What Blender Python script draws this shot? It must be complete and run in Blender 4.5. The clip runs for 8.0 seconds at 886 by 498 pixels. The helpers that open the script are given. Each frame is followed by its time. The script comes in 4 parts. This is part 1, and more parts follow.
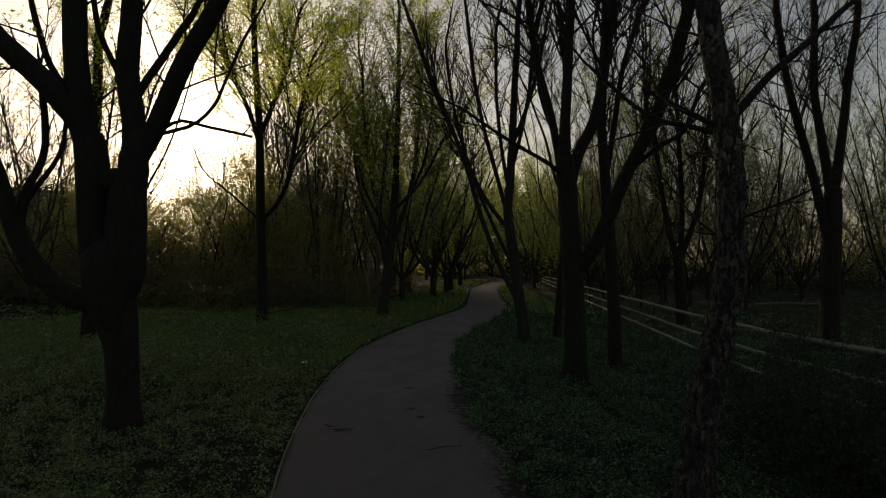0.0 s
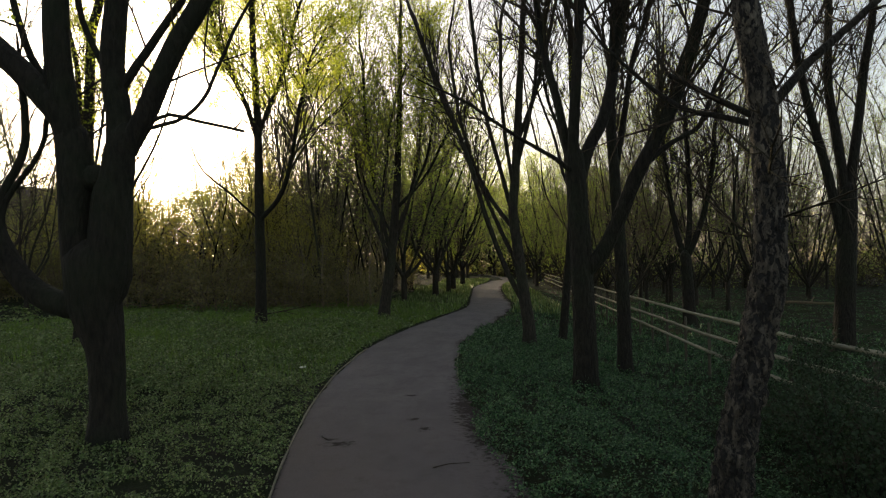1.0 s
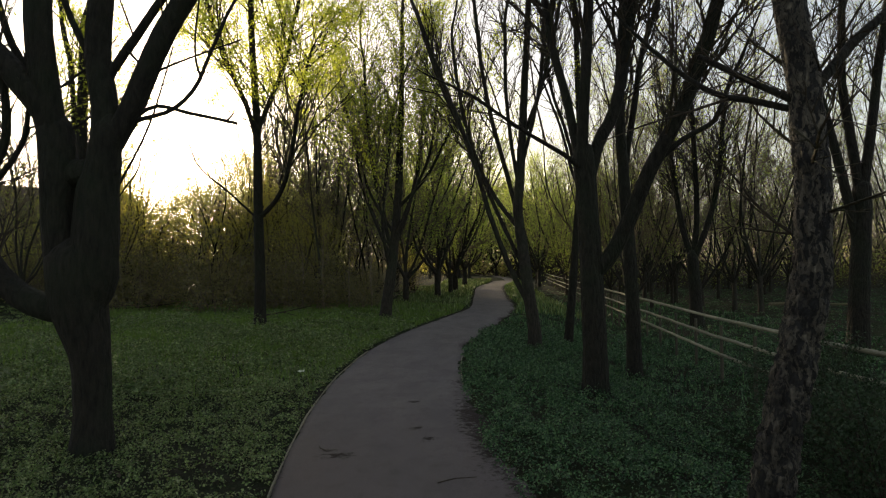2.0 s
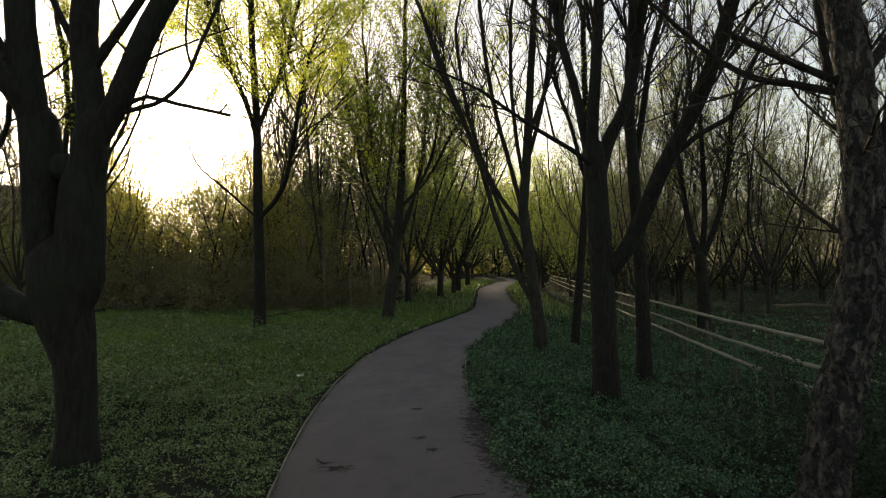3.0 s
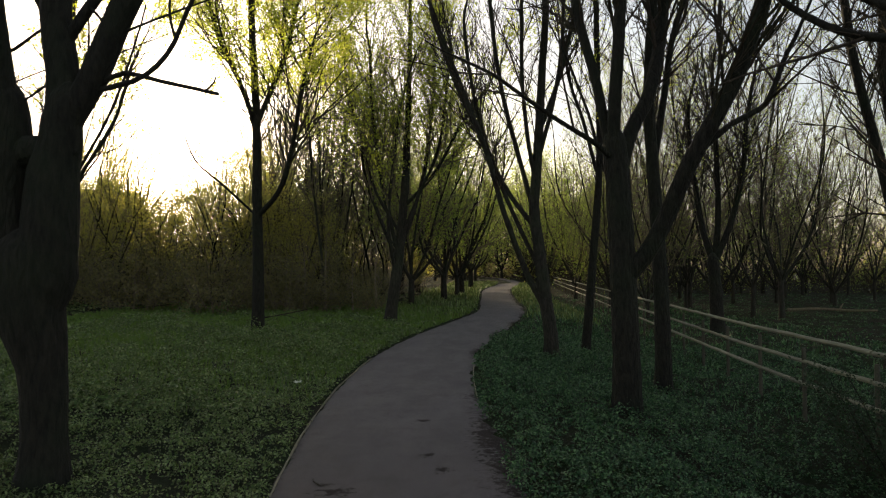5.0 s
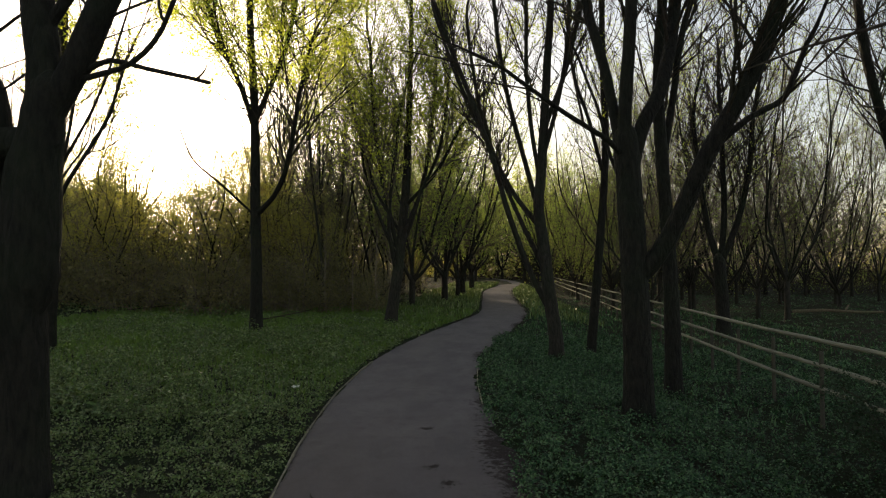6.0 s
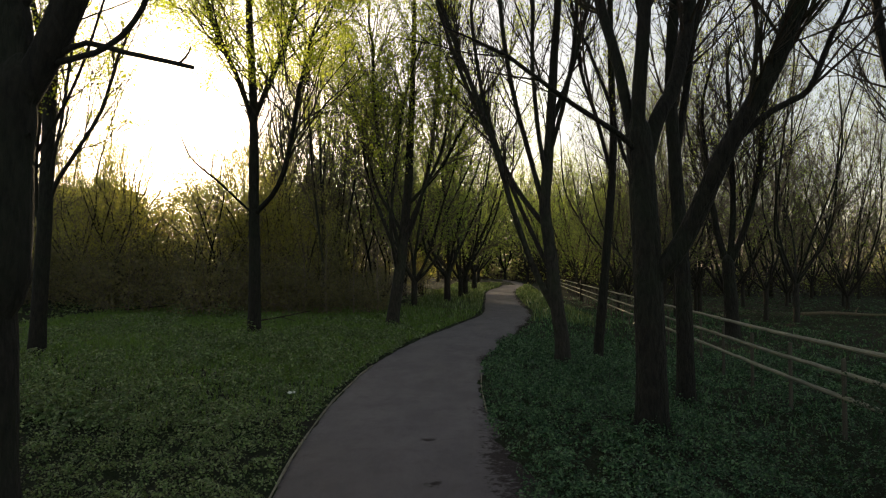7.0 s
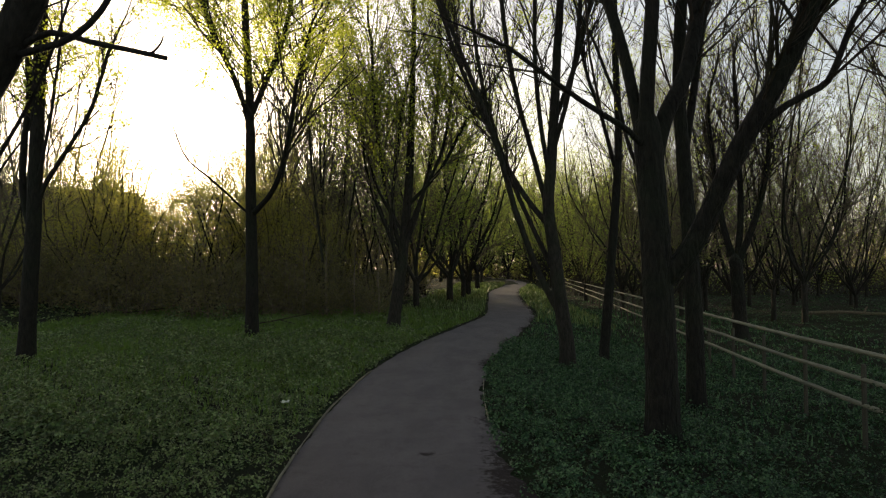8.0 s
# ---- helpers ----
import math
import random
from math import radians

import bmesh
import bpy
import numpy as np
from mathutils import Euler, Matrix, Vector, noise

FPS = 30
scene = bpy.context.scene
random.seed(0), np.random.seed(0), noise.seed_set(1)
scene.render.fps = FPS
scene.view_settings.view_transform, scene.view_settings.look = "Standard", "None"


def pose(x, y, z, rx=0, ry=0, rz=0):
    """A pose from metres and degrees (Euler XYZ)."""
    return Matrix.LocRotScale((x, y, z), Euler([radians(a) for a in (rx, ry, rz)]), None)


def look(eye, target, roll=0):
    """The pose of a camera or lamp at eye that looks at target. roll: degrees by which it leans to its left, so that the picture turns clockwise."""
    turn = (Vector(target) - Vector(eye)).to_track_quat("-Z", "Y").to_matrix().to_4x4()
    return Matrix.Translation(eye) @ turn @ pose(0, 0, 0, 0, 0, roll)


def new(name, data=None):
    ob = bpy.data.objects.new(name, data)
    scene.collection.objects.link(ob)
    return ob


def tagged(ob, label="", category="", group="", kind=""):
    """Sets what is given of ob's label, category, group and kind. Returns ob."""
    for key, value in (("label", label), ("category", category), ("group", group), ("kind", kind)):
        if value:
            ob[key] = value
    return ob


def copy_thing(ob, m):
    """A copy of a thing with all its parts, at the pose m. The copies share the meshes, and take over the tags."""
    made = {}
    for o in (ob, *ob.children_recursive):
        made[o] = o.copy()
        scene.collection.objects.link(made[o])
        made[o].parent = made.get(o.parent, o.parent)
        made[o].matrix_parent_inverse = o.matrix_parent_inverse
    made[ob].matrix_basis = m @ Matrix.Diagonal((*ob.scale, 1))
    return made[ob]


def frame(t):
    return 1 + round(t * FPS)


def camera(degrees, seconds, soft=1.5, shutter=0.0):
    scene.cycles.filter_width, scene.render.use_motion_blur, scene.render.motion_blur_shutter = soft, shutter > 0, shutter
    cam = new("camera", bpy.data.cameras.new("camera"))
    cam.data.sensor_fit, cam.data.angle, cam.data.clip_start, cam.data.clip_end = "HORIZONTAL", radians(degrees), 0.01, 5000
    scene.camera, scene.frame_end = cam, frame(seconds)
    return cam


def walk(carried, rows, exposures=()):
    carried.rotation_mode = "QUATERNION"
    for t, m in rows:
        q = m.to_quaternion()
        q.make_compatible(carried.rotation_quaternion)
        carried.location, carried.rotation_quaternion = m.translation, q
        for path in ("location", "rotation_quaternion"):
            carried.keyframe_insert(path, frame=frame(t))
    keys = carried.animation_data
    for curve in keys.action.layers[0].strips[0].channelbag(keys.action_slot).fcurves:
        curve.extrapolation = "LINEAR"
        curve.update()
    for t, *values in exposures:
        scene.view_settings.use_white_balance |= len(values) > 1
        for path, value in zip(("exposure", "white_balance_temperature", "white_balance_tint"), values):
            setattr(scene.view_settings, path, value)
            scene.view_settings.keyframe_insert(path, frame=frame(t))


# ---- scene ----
cam = camera(69.3, 8.0, soft=1.2)
PATH = [
    (0, (0.35, -0.103, 1.42), (0.232, 1.892, 1.479), -0.5),
    (0.5, (0.334, 0.066, 1.463), (0.213, 2.061, 1.513), -0.8),
    (1, (0.304, 0.248, 1.461), (0.18, 2.244, 1.514), -0.6),
    (1.5, (0.279, 0.405, 1.461), (0.153, 2.401, 1.514), -0.6),
    (3, (0.216, 0.858, 1.464), (0.08, 2.852, 1.52), -0.5),
    (3.5, (0.193, 0.985, 1.464), (0.055, 2.98, 1.52), -0.5),
    (4, (0.171, 1.11, 1.458), (0.031, 3.104, 1.515), -0.4),
    (4.5, (0.143, 1.248, 1.447), (0.0, 3.242, 1.506), -0.2),
    (6, (0.048, 1.653, 1.442), (-0.095, 3.647, 1.505), -0.1),
    (6.5, (0.036, 1.806, 1.445), (-0.111, 3.8, 1.509), -0.1),
    (7, (0.019, 1.985, 1.452), (-0.132, 3.979, 1.516), 0.1),
    (7.5, (0.015, 2.147, 1.472), (-0.139, 4.14, 1.535), 0.0),
    (8, (0.037, 2.287, 1.491), (-0.124, 4.28, 1.553), -0.2),
]
EXPOSURES = [(0.0, -0.2, 6800, 13), (0.2, 0.9, 6800, 13), (0.4, 1.3, 6800, 13), (4.5, 1.38, 6800, 13), (8.0, 1.2, 6800, 13)]
walk(cam, [(t, look(eye, target, roll)) for t, eye, target, roll in PATH], EXPOSURES)

# ---- world, sun ----
SUN_LEFT, SUN_UP = radians(27.0), radians(6.6)
sun_way = Vector((-math.sin(SUN_LEFT) * math.cos(SUN_UP), math.cos(SUN_LEFT) * math.cos(SUN_UP), math.sin(SUN_UP)))
world = bpy.data.worlds.new("evening_sky")
scene.world = world
world.use_nodes = True
wn = world.node_tree.nodes
sky = wn.new("ShaderNodeTexSky")
sky.sky_type, sky.sun_disc = "NISHITA", False
sky.sun_elevation, sky.sun_rotation = SUN_UP, -SUN_LEFT
sky.air_density, sky.dust_density, sky.ozone_density = 1.0, 1.7, 1.0
haze = wn.new("ShaderNodeHueSaturation")  # thin high haze
haze.inputs["Saturation"].default_value = 0.6
world.node_tree.links.new(sky.outputs[0], haze.inputs["Color"])
world.node_tree.links.new(haze.outputs[0], wn["Background"].inputs[0])
wn["Background"].inputs[1].default_value = 0.13
lamp = bpy.data.lights.new("sun", "SUN")
lamp.energy, lamp.angle, lamp.color = 5.0, radians(0.53), (1.0, 0.8, 0.5)
new("sun", lamp).matrix_world = look(sun_way * 200, (0, 0, 0))


# ---- materials ----
def material(name):
    m = bpy.data.materials.new(name)
    m.use_nodes = True
    return m, m.node_tree.nodes, m.node_tree.links, m.node_tree.nodes["Principled BSDF"]


def coords(nodes, links, scale=(1, 1, 1), kind="Object"):
    tc, mp = nodes.new("ShaderNodeTexCoord"), nodes.new("ShaderNodeMapping")
    mp.inputs["Scale"].default_value = scale
    links.new(tc.outputs[kind], mp.inputs[0])
    return mp.outputs[0]


def noise_tex(nodes, links, vec, scale, detail=4, rough=0.55):
    n = nodes.new("ShaderNodeTexNoise")
    n.inputs["Scale"].default_value, n.inputs["Detail"].default_value, n.inputs["Roughness"].default_value = scale, detail, rough
    links.new(vec, n.inputs["Vector"])
    return n.outputs["Fac"]


def noise_colour(nodes, links, vec, scale):
    n = nodes.new("ShaderNodeTexNoise")
    n.inputs["Scale"].default_value = scale
    links.new(vec, n.inputs["Vector"])
    return n.outputs["Color"]


def ramp(nodes, links, fac, *stops):
    r = nodes.new("ShaderNodeValToRGB")
    e = r.color_ramp.elements
    while len(e) < len(stops):
        e.new(0.5)
    for el, (p, c) in zip(e, stops):
        el.position, el.color = p, (*c, 1)
    links.new(fac, r.inputs[0])
    return r.outputs[0]


def mixed(nodes, links, fac, a, b, mode="MIX"):
    m = nodes.new("ShaderNodeMix")
    m.data_type, m.blend_type = "RGBA", mode
    for sock, v in ((m.inputs["Factor"], fac), (m.inputs["A"], a), (m.inputs["B"], b)):
        if isinstance(v, (int, float)):
            sock.default_value = v
        elif isinstance(v, tuple):
            sock.default_value = (*v, 1)
        else:
            links.new(v, sock)
    return m.outputs["Result"]


def bump(nodes, links, bsdf, height, strength, distance):
    b = nodes.new("ShaderNodeBump")
    b.inputs["Strength"].default_value, b.inputs["Distance"].default_value = strength, distance
    links.new(height, b.inputs["Height"])
    links.new(b.outputs[0], bsdf.inputs["Normal"])


def bark_material(name, dark, mid, green, ridges=26.0):
    m, n, l, b = material(name)
    long = coords(n, l, (1, 1, 0.3))
    fine = noise_tex(n, l, long, ridges, 5, 0.65)
    vor = n.new("ShaderNodeTexVoronoi")
    vor.feature, vor.inputs["Scale"].default_value = "DISTANCE_TO_EDGE", ridges * 0.8
    l.new(long, vor.inputs["Vector"])
    col = ramp(n, l, fine, (0.3, dark), (0.72, mid))
    moss = ramp(n, l, noise_tex(n, l, coords(n, l), 1.6, 3), (0.45, (0, 0, 0)), (0.7, (1, 1, 1)))
    l.new(mixed(n, l, moss, col, mixed(n, l, 0.5, col, green)), b.inputs["Base Color"])
    b.inputs["Roughness"].default_value = 0.92
    b.inputs["Specular IOR Level"].default_value = 0.25
    hm = n.new("ShaderNodeMath")
    hm.operation = "ADD"
    l.new(fine, hm.inputs[0])
    l.new(vor.outputs["Distance"], hm.inputs[1])
    bump(n, l, b, hm.outputs[0], 0.9, 0.03)
    return m


def birch_material():
    m, n, l, b = material("birch_bark")
    bent = mixed(n, l, 0.05, coords(n, l, (1, 1, 0.32)), noise_colour(n, l, coords(n, l), 18))
    flake = noise_tex(n, l, bent, 46, 7, 0.6)
    streak = noise_tex(n, l, coords(n, l, (1, 1, 0.3)), 75, 6, 0.7)
    tone = noise_tex(n, l, coords(n, l), 6, 5, 0.65)
    pale = mixed(n, l, ramp(n, l, tone, (0.36, (0, 0, 0)), (0.66, (1, 1, 1))), (0.17, 0.148, 0.115), (0.04, 0.034, 0.026))
    col = mixed(n, l, ramp(n, l, flake, (0.47, (0, 0, 0)), (0.53, (1, 1, 1))), (0.006, 0.005, 0.0045), pale)
    l.new(mixed(n, l, 0.8, col, ramp(n, l, streak, (0.35, (0.4, 0.4, 0.4)), (0.65, (1.2, 1.2, 1.2))), "MULTIPLY"), b.inputs["Base Color"])
    b.inputs["Roughness"].default_value = 0.85
    bump(n, l, b, ramp(n, l, flake, (0.42, (0, 0, 0)), (0.6, (1, 1, 1))), 1.0, 0.03)
    return m


def leaf_material(name, colours, through_colour, share=0.5, rough=0.6):
    m, n, l, b = material(name)
    geo = n.new("ShaderNodeNewGeometry")
    col = ramp(n, l, geo.outputs["Random Per Island"], *[(i / (len(colours) - 1), c) for i, c in enumerate(colours)])
    l.new(mixed(n, l, noise_tex(n, l, coords(n, l), 0.5, 2), col, mixed(n, l, 0.35, col, (0.02, 0.03, 0.01))), b.inputs["Base Color"])
    b.inputs["Roughness"].default_value = rough
    b.inputs["Specular IOR Level"].default_value = 0.35
    tr, mx = n.new("ShaderNodeBsdfTranslucent"), n.new("ShaderNodeMixShader")
    l.new(mixed(n, l, 0.8, col, through_colour), tr.inputs[0])
    mx.inputs[0].default_value = share
    l.new(b.outputs[0], mx.inputs[1])
    l.new(tr.outputs[0], mx.inputs[2])
    l.new(mx.outputs[0], n["Material Output"].inputs[0])
    return m


def ground_material():
    m, n, l, b = material("woodland_soil")
    v = coords(n, l)
    grain = noise_tex(n, l, v, 38, 6, 0.7)
    soil = ramp(n, l, grain, (0.3, (0.011, 0.0095, 0.0075)), (0.55, (0.026, 0.021, 0.0165)), (0.8, (0.05, 0.041, 0.032)))
    green = ramp(n, l, noise_tex(n, l, v, 60, 5, 0.7), (0.3, (0.008, 0.014, 0.005)), (0.7, (0.025, 0.042, 0.014)))
    patch = ramp(n, l, noise_tex(n, l, v, 0.9, 5, 0.65), (0.36, (0.15, 0.15, 0.15)), (0.62, (1, 1, 1)))
    l.new(mixed(n, l, patch, soil, green), b.inputs["Base Color"])
    b.inputs["Roughness"].default_value = 0.95
    b.inputs["Specular IOR Level"].default_value = 0.08
    bump(n, l, b, grain, 0.9, 0.04)
    return m


def maths(nodes, links, op, a, b):
    m = nodes.new("ShaderNodeMath")
    m.operation = op
    for sock, v in zip(m.inputs, (a, b)):
        if isinstance(v, (int, float)):
            sock.default_value = v
        else:
            links.new(v, sock)
    return m.outputs[0]


def path_material():
    """Grey tarmac, dusty with soil; earth lies thick along its worn edge and in a few clots."""
    m, n, l, b = material("dusty_tarmac")
    v = coords(n, l)
    grit = noise_tex(n, l, v, 120, 3, 0.6)
    broad = noise_tex(n, l, coords(n, l, (1, 0.45, 1)), 2.2, 6, 0.65)
    mid = noise_tex(n, l, v, 6, 6, 0.7)
    crumb = noise_tex(n, l, v, 17, 8, 0.72)
    col = mixed(n, l, ramp(n, l, broad, (0.38, (0, 0, 0)), (0.62, (1, 1, 1))), (0.125, 0.108, 0.113), (0.07, 0.061, 0.066))
    col = mixed(n, l, ramp(n, l, mid, (0.50, (0, 0, 0)), (0.68, (0.6, 0.6, 0.6))), col, (0.045, 0.036, 0.035))
    col = mixed(n, l, 0.4, col, ramp(n, l, grit, (0.35, (0.022, 0.019, 0.02)), (0.65, (0.15, 0.132, 0.138))))
    # browner and darker towards the near end, most along the left
    near_tint = n.new("ShaderNodeAttribute")
    near_tint.attribute_name = "near_tint"
    col = mixed(n, l, maths(n, l, "MULTIPLY", near_tint.outputs["Fac"], ramp(n, l, broad, (0.3, (1, 1, 1)), (0.7, (0.35, 0.35, 0.35)))), col, (0.05, 0.035, 0.029))
    earth = n.new("ShaderNodeAttribute")
    earth.attribute_name = "earth"
    lie = earth.outputs["Fac"]
    for cx, cy, rx, ry in ((-0.88, 5.46, 0.15, 0.09), (-0.98, 5.6, 0.06, 0.05), (-0.22, 5.95, 0.08, 0.11), (-0.36, 6.3, 0.06, 0.08), (-0.5, 7.4, 0.1, 0.06)):
        mp = n.new("ShaderNodeMapping")
        mp.inputs["Scale"].default_value, mp.inputs["Location"].default_value = (1 / rx, 1 / ry, 0), (-cx / rx, -cy / ry, 0)
        l.new(v, mp.inputs[0])
        away = n.new("ShaderNodeVectorMath")
        away.operation = "LENGTH"
        l.new(mp.outputs[0], away.inputs[0])
        lie = maths(n, l, "MAXIMUM", lie, maths(n, l, "SUBTRACT", 0.85, maths(n, l, "MULTIPLY", away.outputs["Value"], 0.5)))
    lie = maths(n, l, "ADD", lie, maths(n, l, "MULTIPLY", maths(n, l, "SUBTRACT", crumb, 0.5), 2.3))
    cover = ramp(n, l, lie, (0.40, (0, 0, 0)), (0.72, (0.85, 0.85, 0.85)))
    col = mixed(n, l, cover, col, ramp(n, l, grit, (0.3, (0.012, 0.0095, 0.0085)), (0.7, (0.042, 0.033, 0.029))))
    l.new(col, b.inputs["Base Color"])
    b.inputs["Roughness"].default_value = 0.88
    l.new(maths(n, l, "SUBTRACT", 0.42, maths(n, l, "MULTIPLY", cover, 0.45)), b.inputs["Specular IOR Level"])
    bump(n, l, b, maths(n, l, "ADD", grit, maths(n, l, "MULTIPLY", cover, crumb)), 0.4, 0.012)
    return m


def timber_material(name, pale, dark):
    m, n, l, b = material(name)
    info = n.new("ShaderNodeObjectInfo")
    grain = noise_tex(n, l, coords(n, l, (18, 1.2, 18)), 5, 6, 0.6)
    col = ramp(n, l, grain, (0.3, dark), (0.65, pale))
    tint = ramp(n, l, info.outputs["Random"], (0.0, (0.72, 0.72, 0.74)), (1.0, (1, 1, 1)))
    stain = ramp(n, l, noise_tex(n, l, coords(n, l), 2.5, 4), (0.5, (0, 0, 0)), (0.75, (0.6, 0.6, 0.6)))
    col = mixed(n, l, stain, mixed(n, l, 1.0, col, tint, "MULTIPLY"), (0.05, 0.06, 0.035))
    l.new(col, b.inputs["Base Color"])
    b.inputs["Roughness"].default_value = 0.8
    bump(n, l, b, grain, 0.4, 0.01)
    return m


def plain_material(name, a, c, rough=0.8, scale=6.0):
    m, n, l, b = material(name)
    f = noise_tex(n, l, coords(n, l), scale, 5, 0.6)
    l.new(ramp(n, l, f, (0.3, a), (0.7, c)), b.inputs["Base Color"])
    b.inputs["Roughness"].default_value = rough
    b.inputs["Specular IOR Level"].default_value = 0.5 if rough < 0.9 else 0.1
    bump(n, l, b, f, 0.3, 0.02)
    return m


# darker than bark is: the shade on the backlit trunks is in this colour
BARK = bark_material("backlit_bark", (0.006, 0.0055, 0.0045), (0.027, 0.024, 0.018), (0.016, 0.026, 0.011))
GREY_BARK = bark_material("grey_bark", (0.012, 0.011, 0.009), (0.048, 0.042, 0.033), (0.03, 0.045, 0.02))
BRUSH = bark_material("brush_bark", (0.095, 0.078, 0.06), (0.36, 0.30, 0.225), (0.14, 0.14, 0.08))
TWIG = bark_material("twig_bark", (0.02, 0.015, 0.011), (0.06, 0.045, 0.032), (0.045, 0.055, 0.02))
TWIG_PALE = bark_material("olive_twig_bark", (0.075, 0.06, 0.04), (0.22, 0.175, 0.12), (0.13, 0.15, 0.07))
BIRCH = birch_material()
LEAF = leaf_material("spring_leaf", [(0.06, 0.10, 0.015), (0.11, 0.16, 0.02), (0.17, 0.20, 0.03)], (0.62, 0.70, 0.08), 0.75)
LEAF_DARK = leaf_material("hedge_leaf", [(0.065, 0.09, 0.026), (0.12, 0.14, 0.04), (0.18, 0.185, 0.06)], (0.76, 0.72, 0.16), 0.7)
LEAF_DRY = leaf_material("dry_leaf", [(0.07, 0.075, 0.035), (0.13, 0.12, 0.06), (0.19, 0.155, 0.09)], (0.34, 0.32, 0.1), 0.45)
HERB = leaf_material("herb_leaf", [(0.0157, 0.0325, 0.0078), (0.0538, 0.1075, 0.0258), (0.103, 0.177, 0.0459), (0.3024, 0.392, 0.1568), (0.1232, 0.1176, 0.056), (0.0538, 0.1075, 0.0291)], (0.20, 0.28, 0.07), 0.25, 0.5)
LEAF_MID = leaf_material("shade_leaf", [(0.055, 0.10, 0.024), (0.095, 0.155, 0.035), (0.15, 0.19, 0.05)], (0.52, 0.64, 0.12), 0.62)
# herb leaf with the right side's shade and cool cast put into its colour
HERB_SHADED = leaf_material("shaded_herb_leaf", [(0.0045, 0.0179, 0.0067), (0.0157, 0.0638, 0.0224), (0.0302, 0.0952, 0.0336), (0.168, 0.2912, 0.1232), (0.0224, 0.0504, 0.0213)], (0.04, 0.13, 0.035), 0.22, 0.5)
GRASS = leaf_material("grass_blade", [(0.0605, 0.1265, 0.0308), (0.0935, 0.165, 0.0396), (0.143, 0.1925, 0.0605)], (0.24, 0.38, 0.05), 0.38)
HOLLY = leaf_material("evergreen_leaf", [(0.012, 0.03, 0.012), (0.02, 0.042, 0.018), (0.03, 0.055, 0.025)], (0.04, 0.08, 0.02), 0.15, 0.75)
LITTER = leaf_material("dead_leaf", [(0.03, 0.02, 0.013), (0.055, 0.036, 0.022), (0.08, 0.056, 0.034)], (0.08, 0.05, 0.025), 0.1)
SOIL = ground_material()
TARMAC = path_material()
RAIL = timber_material("weathered_rail", (0.25, 0.245, 0.165), (0.115, 0.112, 0.075))
POST = timber_material("weathered_post", (0.085, 0.075, 0.05), (0.04, 0.035, 0.024))
EDGING = timber_material("edging_timber", (0.30, 0.265, 0.18), (0.11, 0.095, 0.065))


# ---- lay of the land ----
def smooth(e0, e1, v):
    t = np.clip((v - e0) / (e1 - e0), 0, 1)
    return t * t * (3 - 2 * t)


# the path's middle line: y, x, and its width
PATH_LINE = np.array([(-14, 1.6, 1.6), (-4, 1.35, 1.6), (0, 0.75, 1.6), (5, -0.42, 1.6), (6.1, -0.6, 1.62), (8.3, -0.84, 1.68), (11, -0.95, 1.68), (14, -0.77, 1.75),
                      (18, -0.17, 1.78), (22.4, 0.44, 1.62), (30, 0.5, 1.55), (45, 0.65, 1.8), (58, 1.75, 1.9), (68, 2.3, 2.0), (82, 1.9, 2.1), (100, 0.2, 2.2), (125, -4, 2.4)])


def spline(y, column):
    """A soft line through the path's rows."""
    ys, vs = PATH_LINE[:, 0], PATH_LINE[:, column]
    slope = np.gradient(vs, ys)
    y = np.clip(y, ys[0], ys[-1])
    i = np.clip(np.searchsorted(ys, y) - 1, 0, len(ys) - 2)
    h = ys[i + 1] - ys[i]
    t = (y - ys[i]) / h
    return ((2 * t**3 - 3 * t**2 + 1) * vs[i] + (t**3 - 2 * t**2 + t) * h * slope[i] + (3 * t**2 - 2 * t**3) * vs[i + 1] + (t**3 - t**2) * h * slope[i + 1])


def off_path(x, y):
    """How far a place lies beyond the path's edge, and on which side."""
    d = x - spline(y, 1)
    return np.abs(d) - spline(y, 2) / 2, np.sign(d)


def waves(x, y):
    return (0.030 * np.sin(1.7 * x + 0.6 * y) * np.sin(0.9 * y - 0.4 * x + 1) + 0.014 * np.sin(4.1 * x - 1.3 * y + 2) * np.sin(3.7 * y + 0.8 * x)
            + 0.010 * np.sin(7.3 * x + 2.2 * y) * np.sin(6.1 * y - 1.9 * x + 0.5))


def ground_z(x, y):
    x, y = np.asarray(x, float), np.asarray(y, float)
    d, side = off_path(x, y)
    d = np.where(y > 60, d + 3, d)
    out = np.clip(d, 0, None)
    right = -0.30 * smooth(0.2, 3.2, out)
    left = 0.12 * smooth(0.3, 4.0, out) + 0.35 * smooth(8, 16, out)
    return np.where(side > 0, right, left) + waves(x, y) * smooth(-0.05, 0.6, d) - 0.05 * (1 - smooth(-0.12, 0.0, d))


def mesh_object(name, verts, faces, mat, parent=None, flat=False):
    me = bpy.data.meshes.new(name)
    verts = np.asarray(verts, np.float32).reshape(-1, 3)
    lots = [np.asarray(f, np.int32) for f in (faces if isinstance(faces, list) else [faces])]
    corners = np.concatenate([f.ravel() for f in lots])
    sizes = np.concatenate([np.full(len(f), f.shape[1], np.int32) for f in lots])
    n = len(sizes)
    me.vertices.add(len(verts))
    me.vertices.foreach_set("co", verts.ravel())
    me.loops.add(len(corners))
    me.loops.foreach_set("vertex_index", corners)
    me.polygons.add(n)
    me.polygons.foreach_set("loop_start", (np.cumsum(sizes) - sizes).astype(np.int32))
    me.update(calc_edges=True)
    if not flat:
        me.polygons.foreach_set("use_smooth", np.ones(n, bool))
    me.materials.append(mat)
    ob = new(name, me)
    ob.parent = parent
    return ob


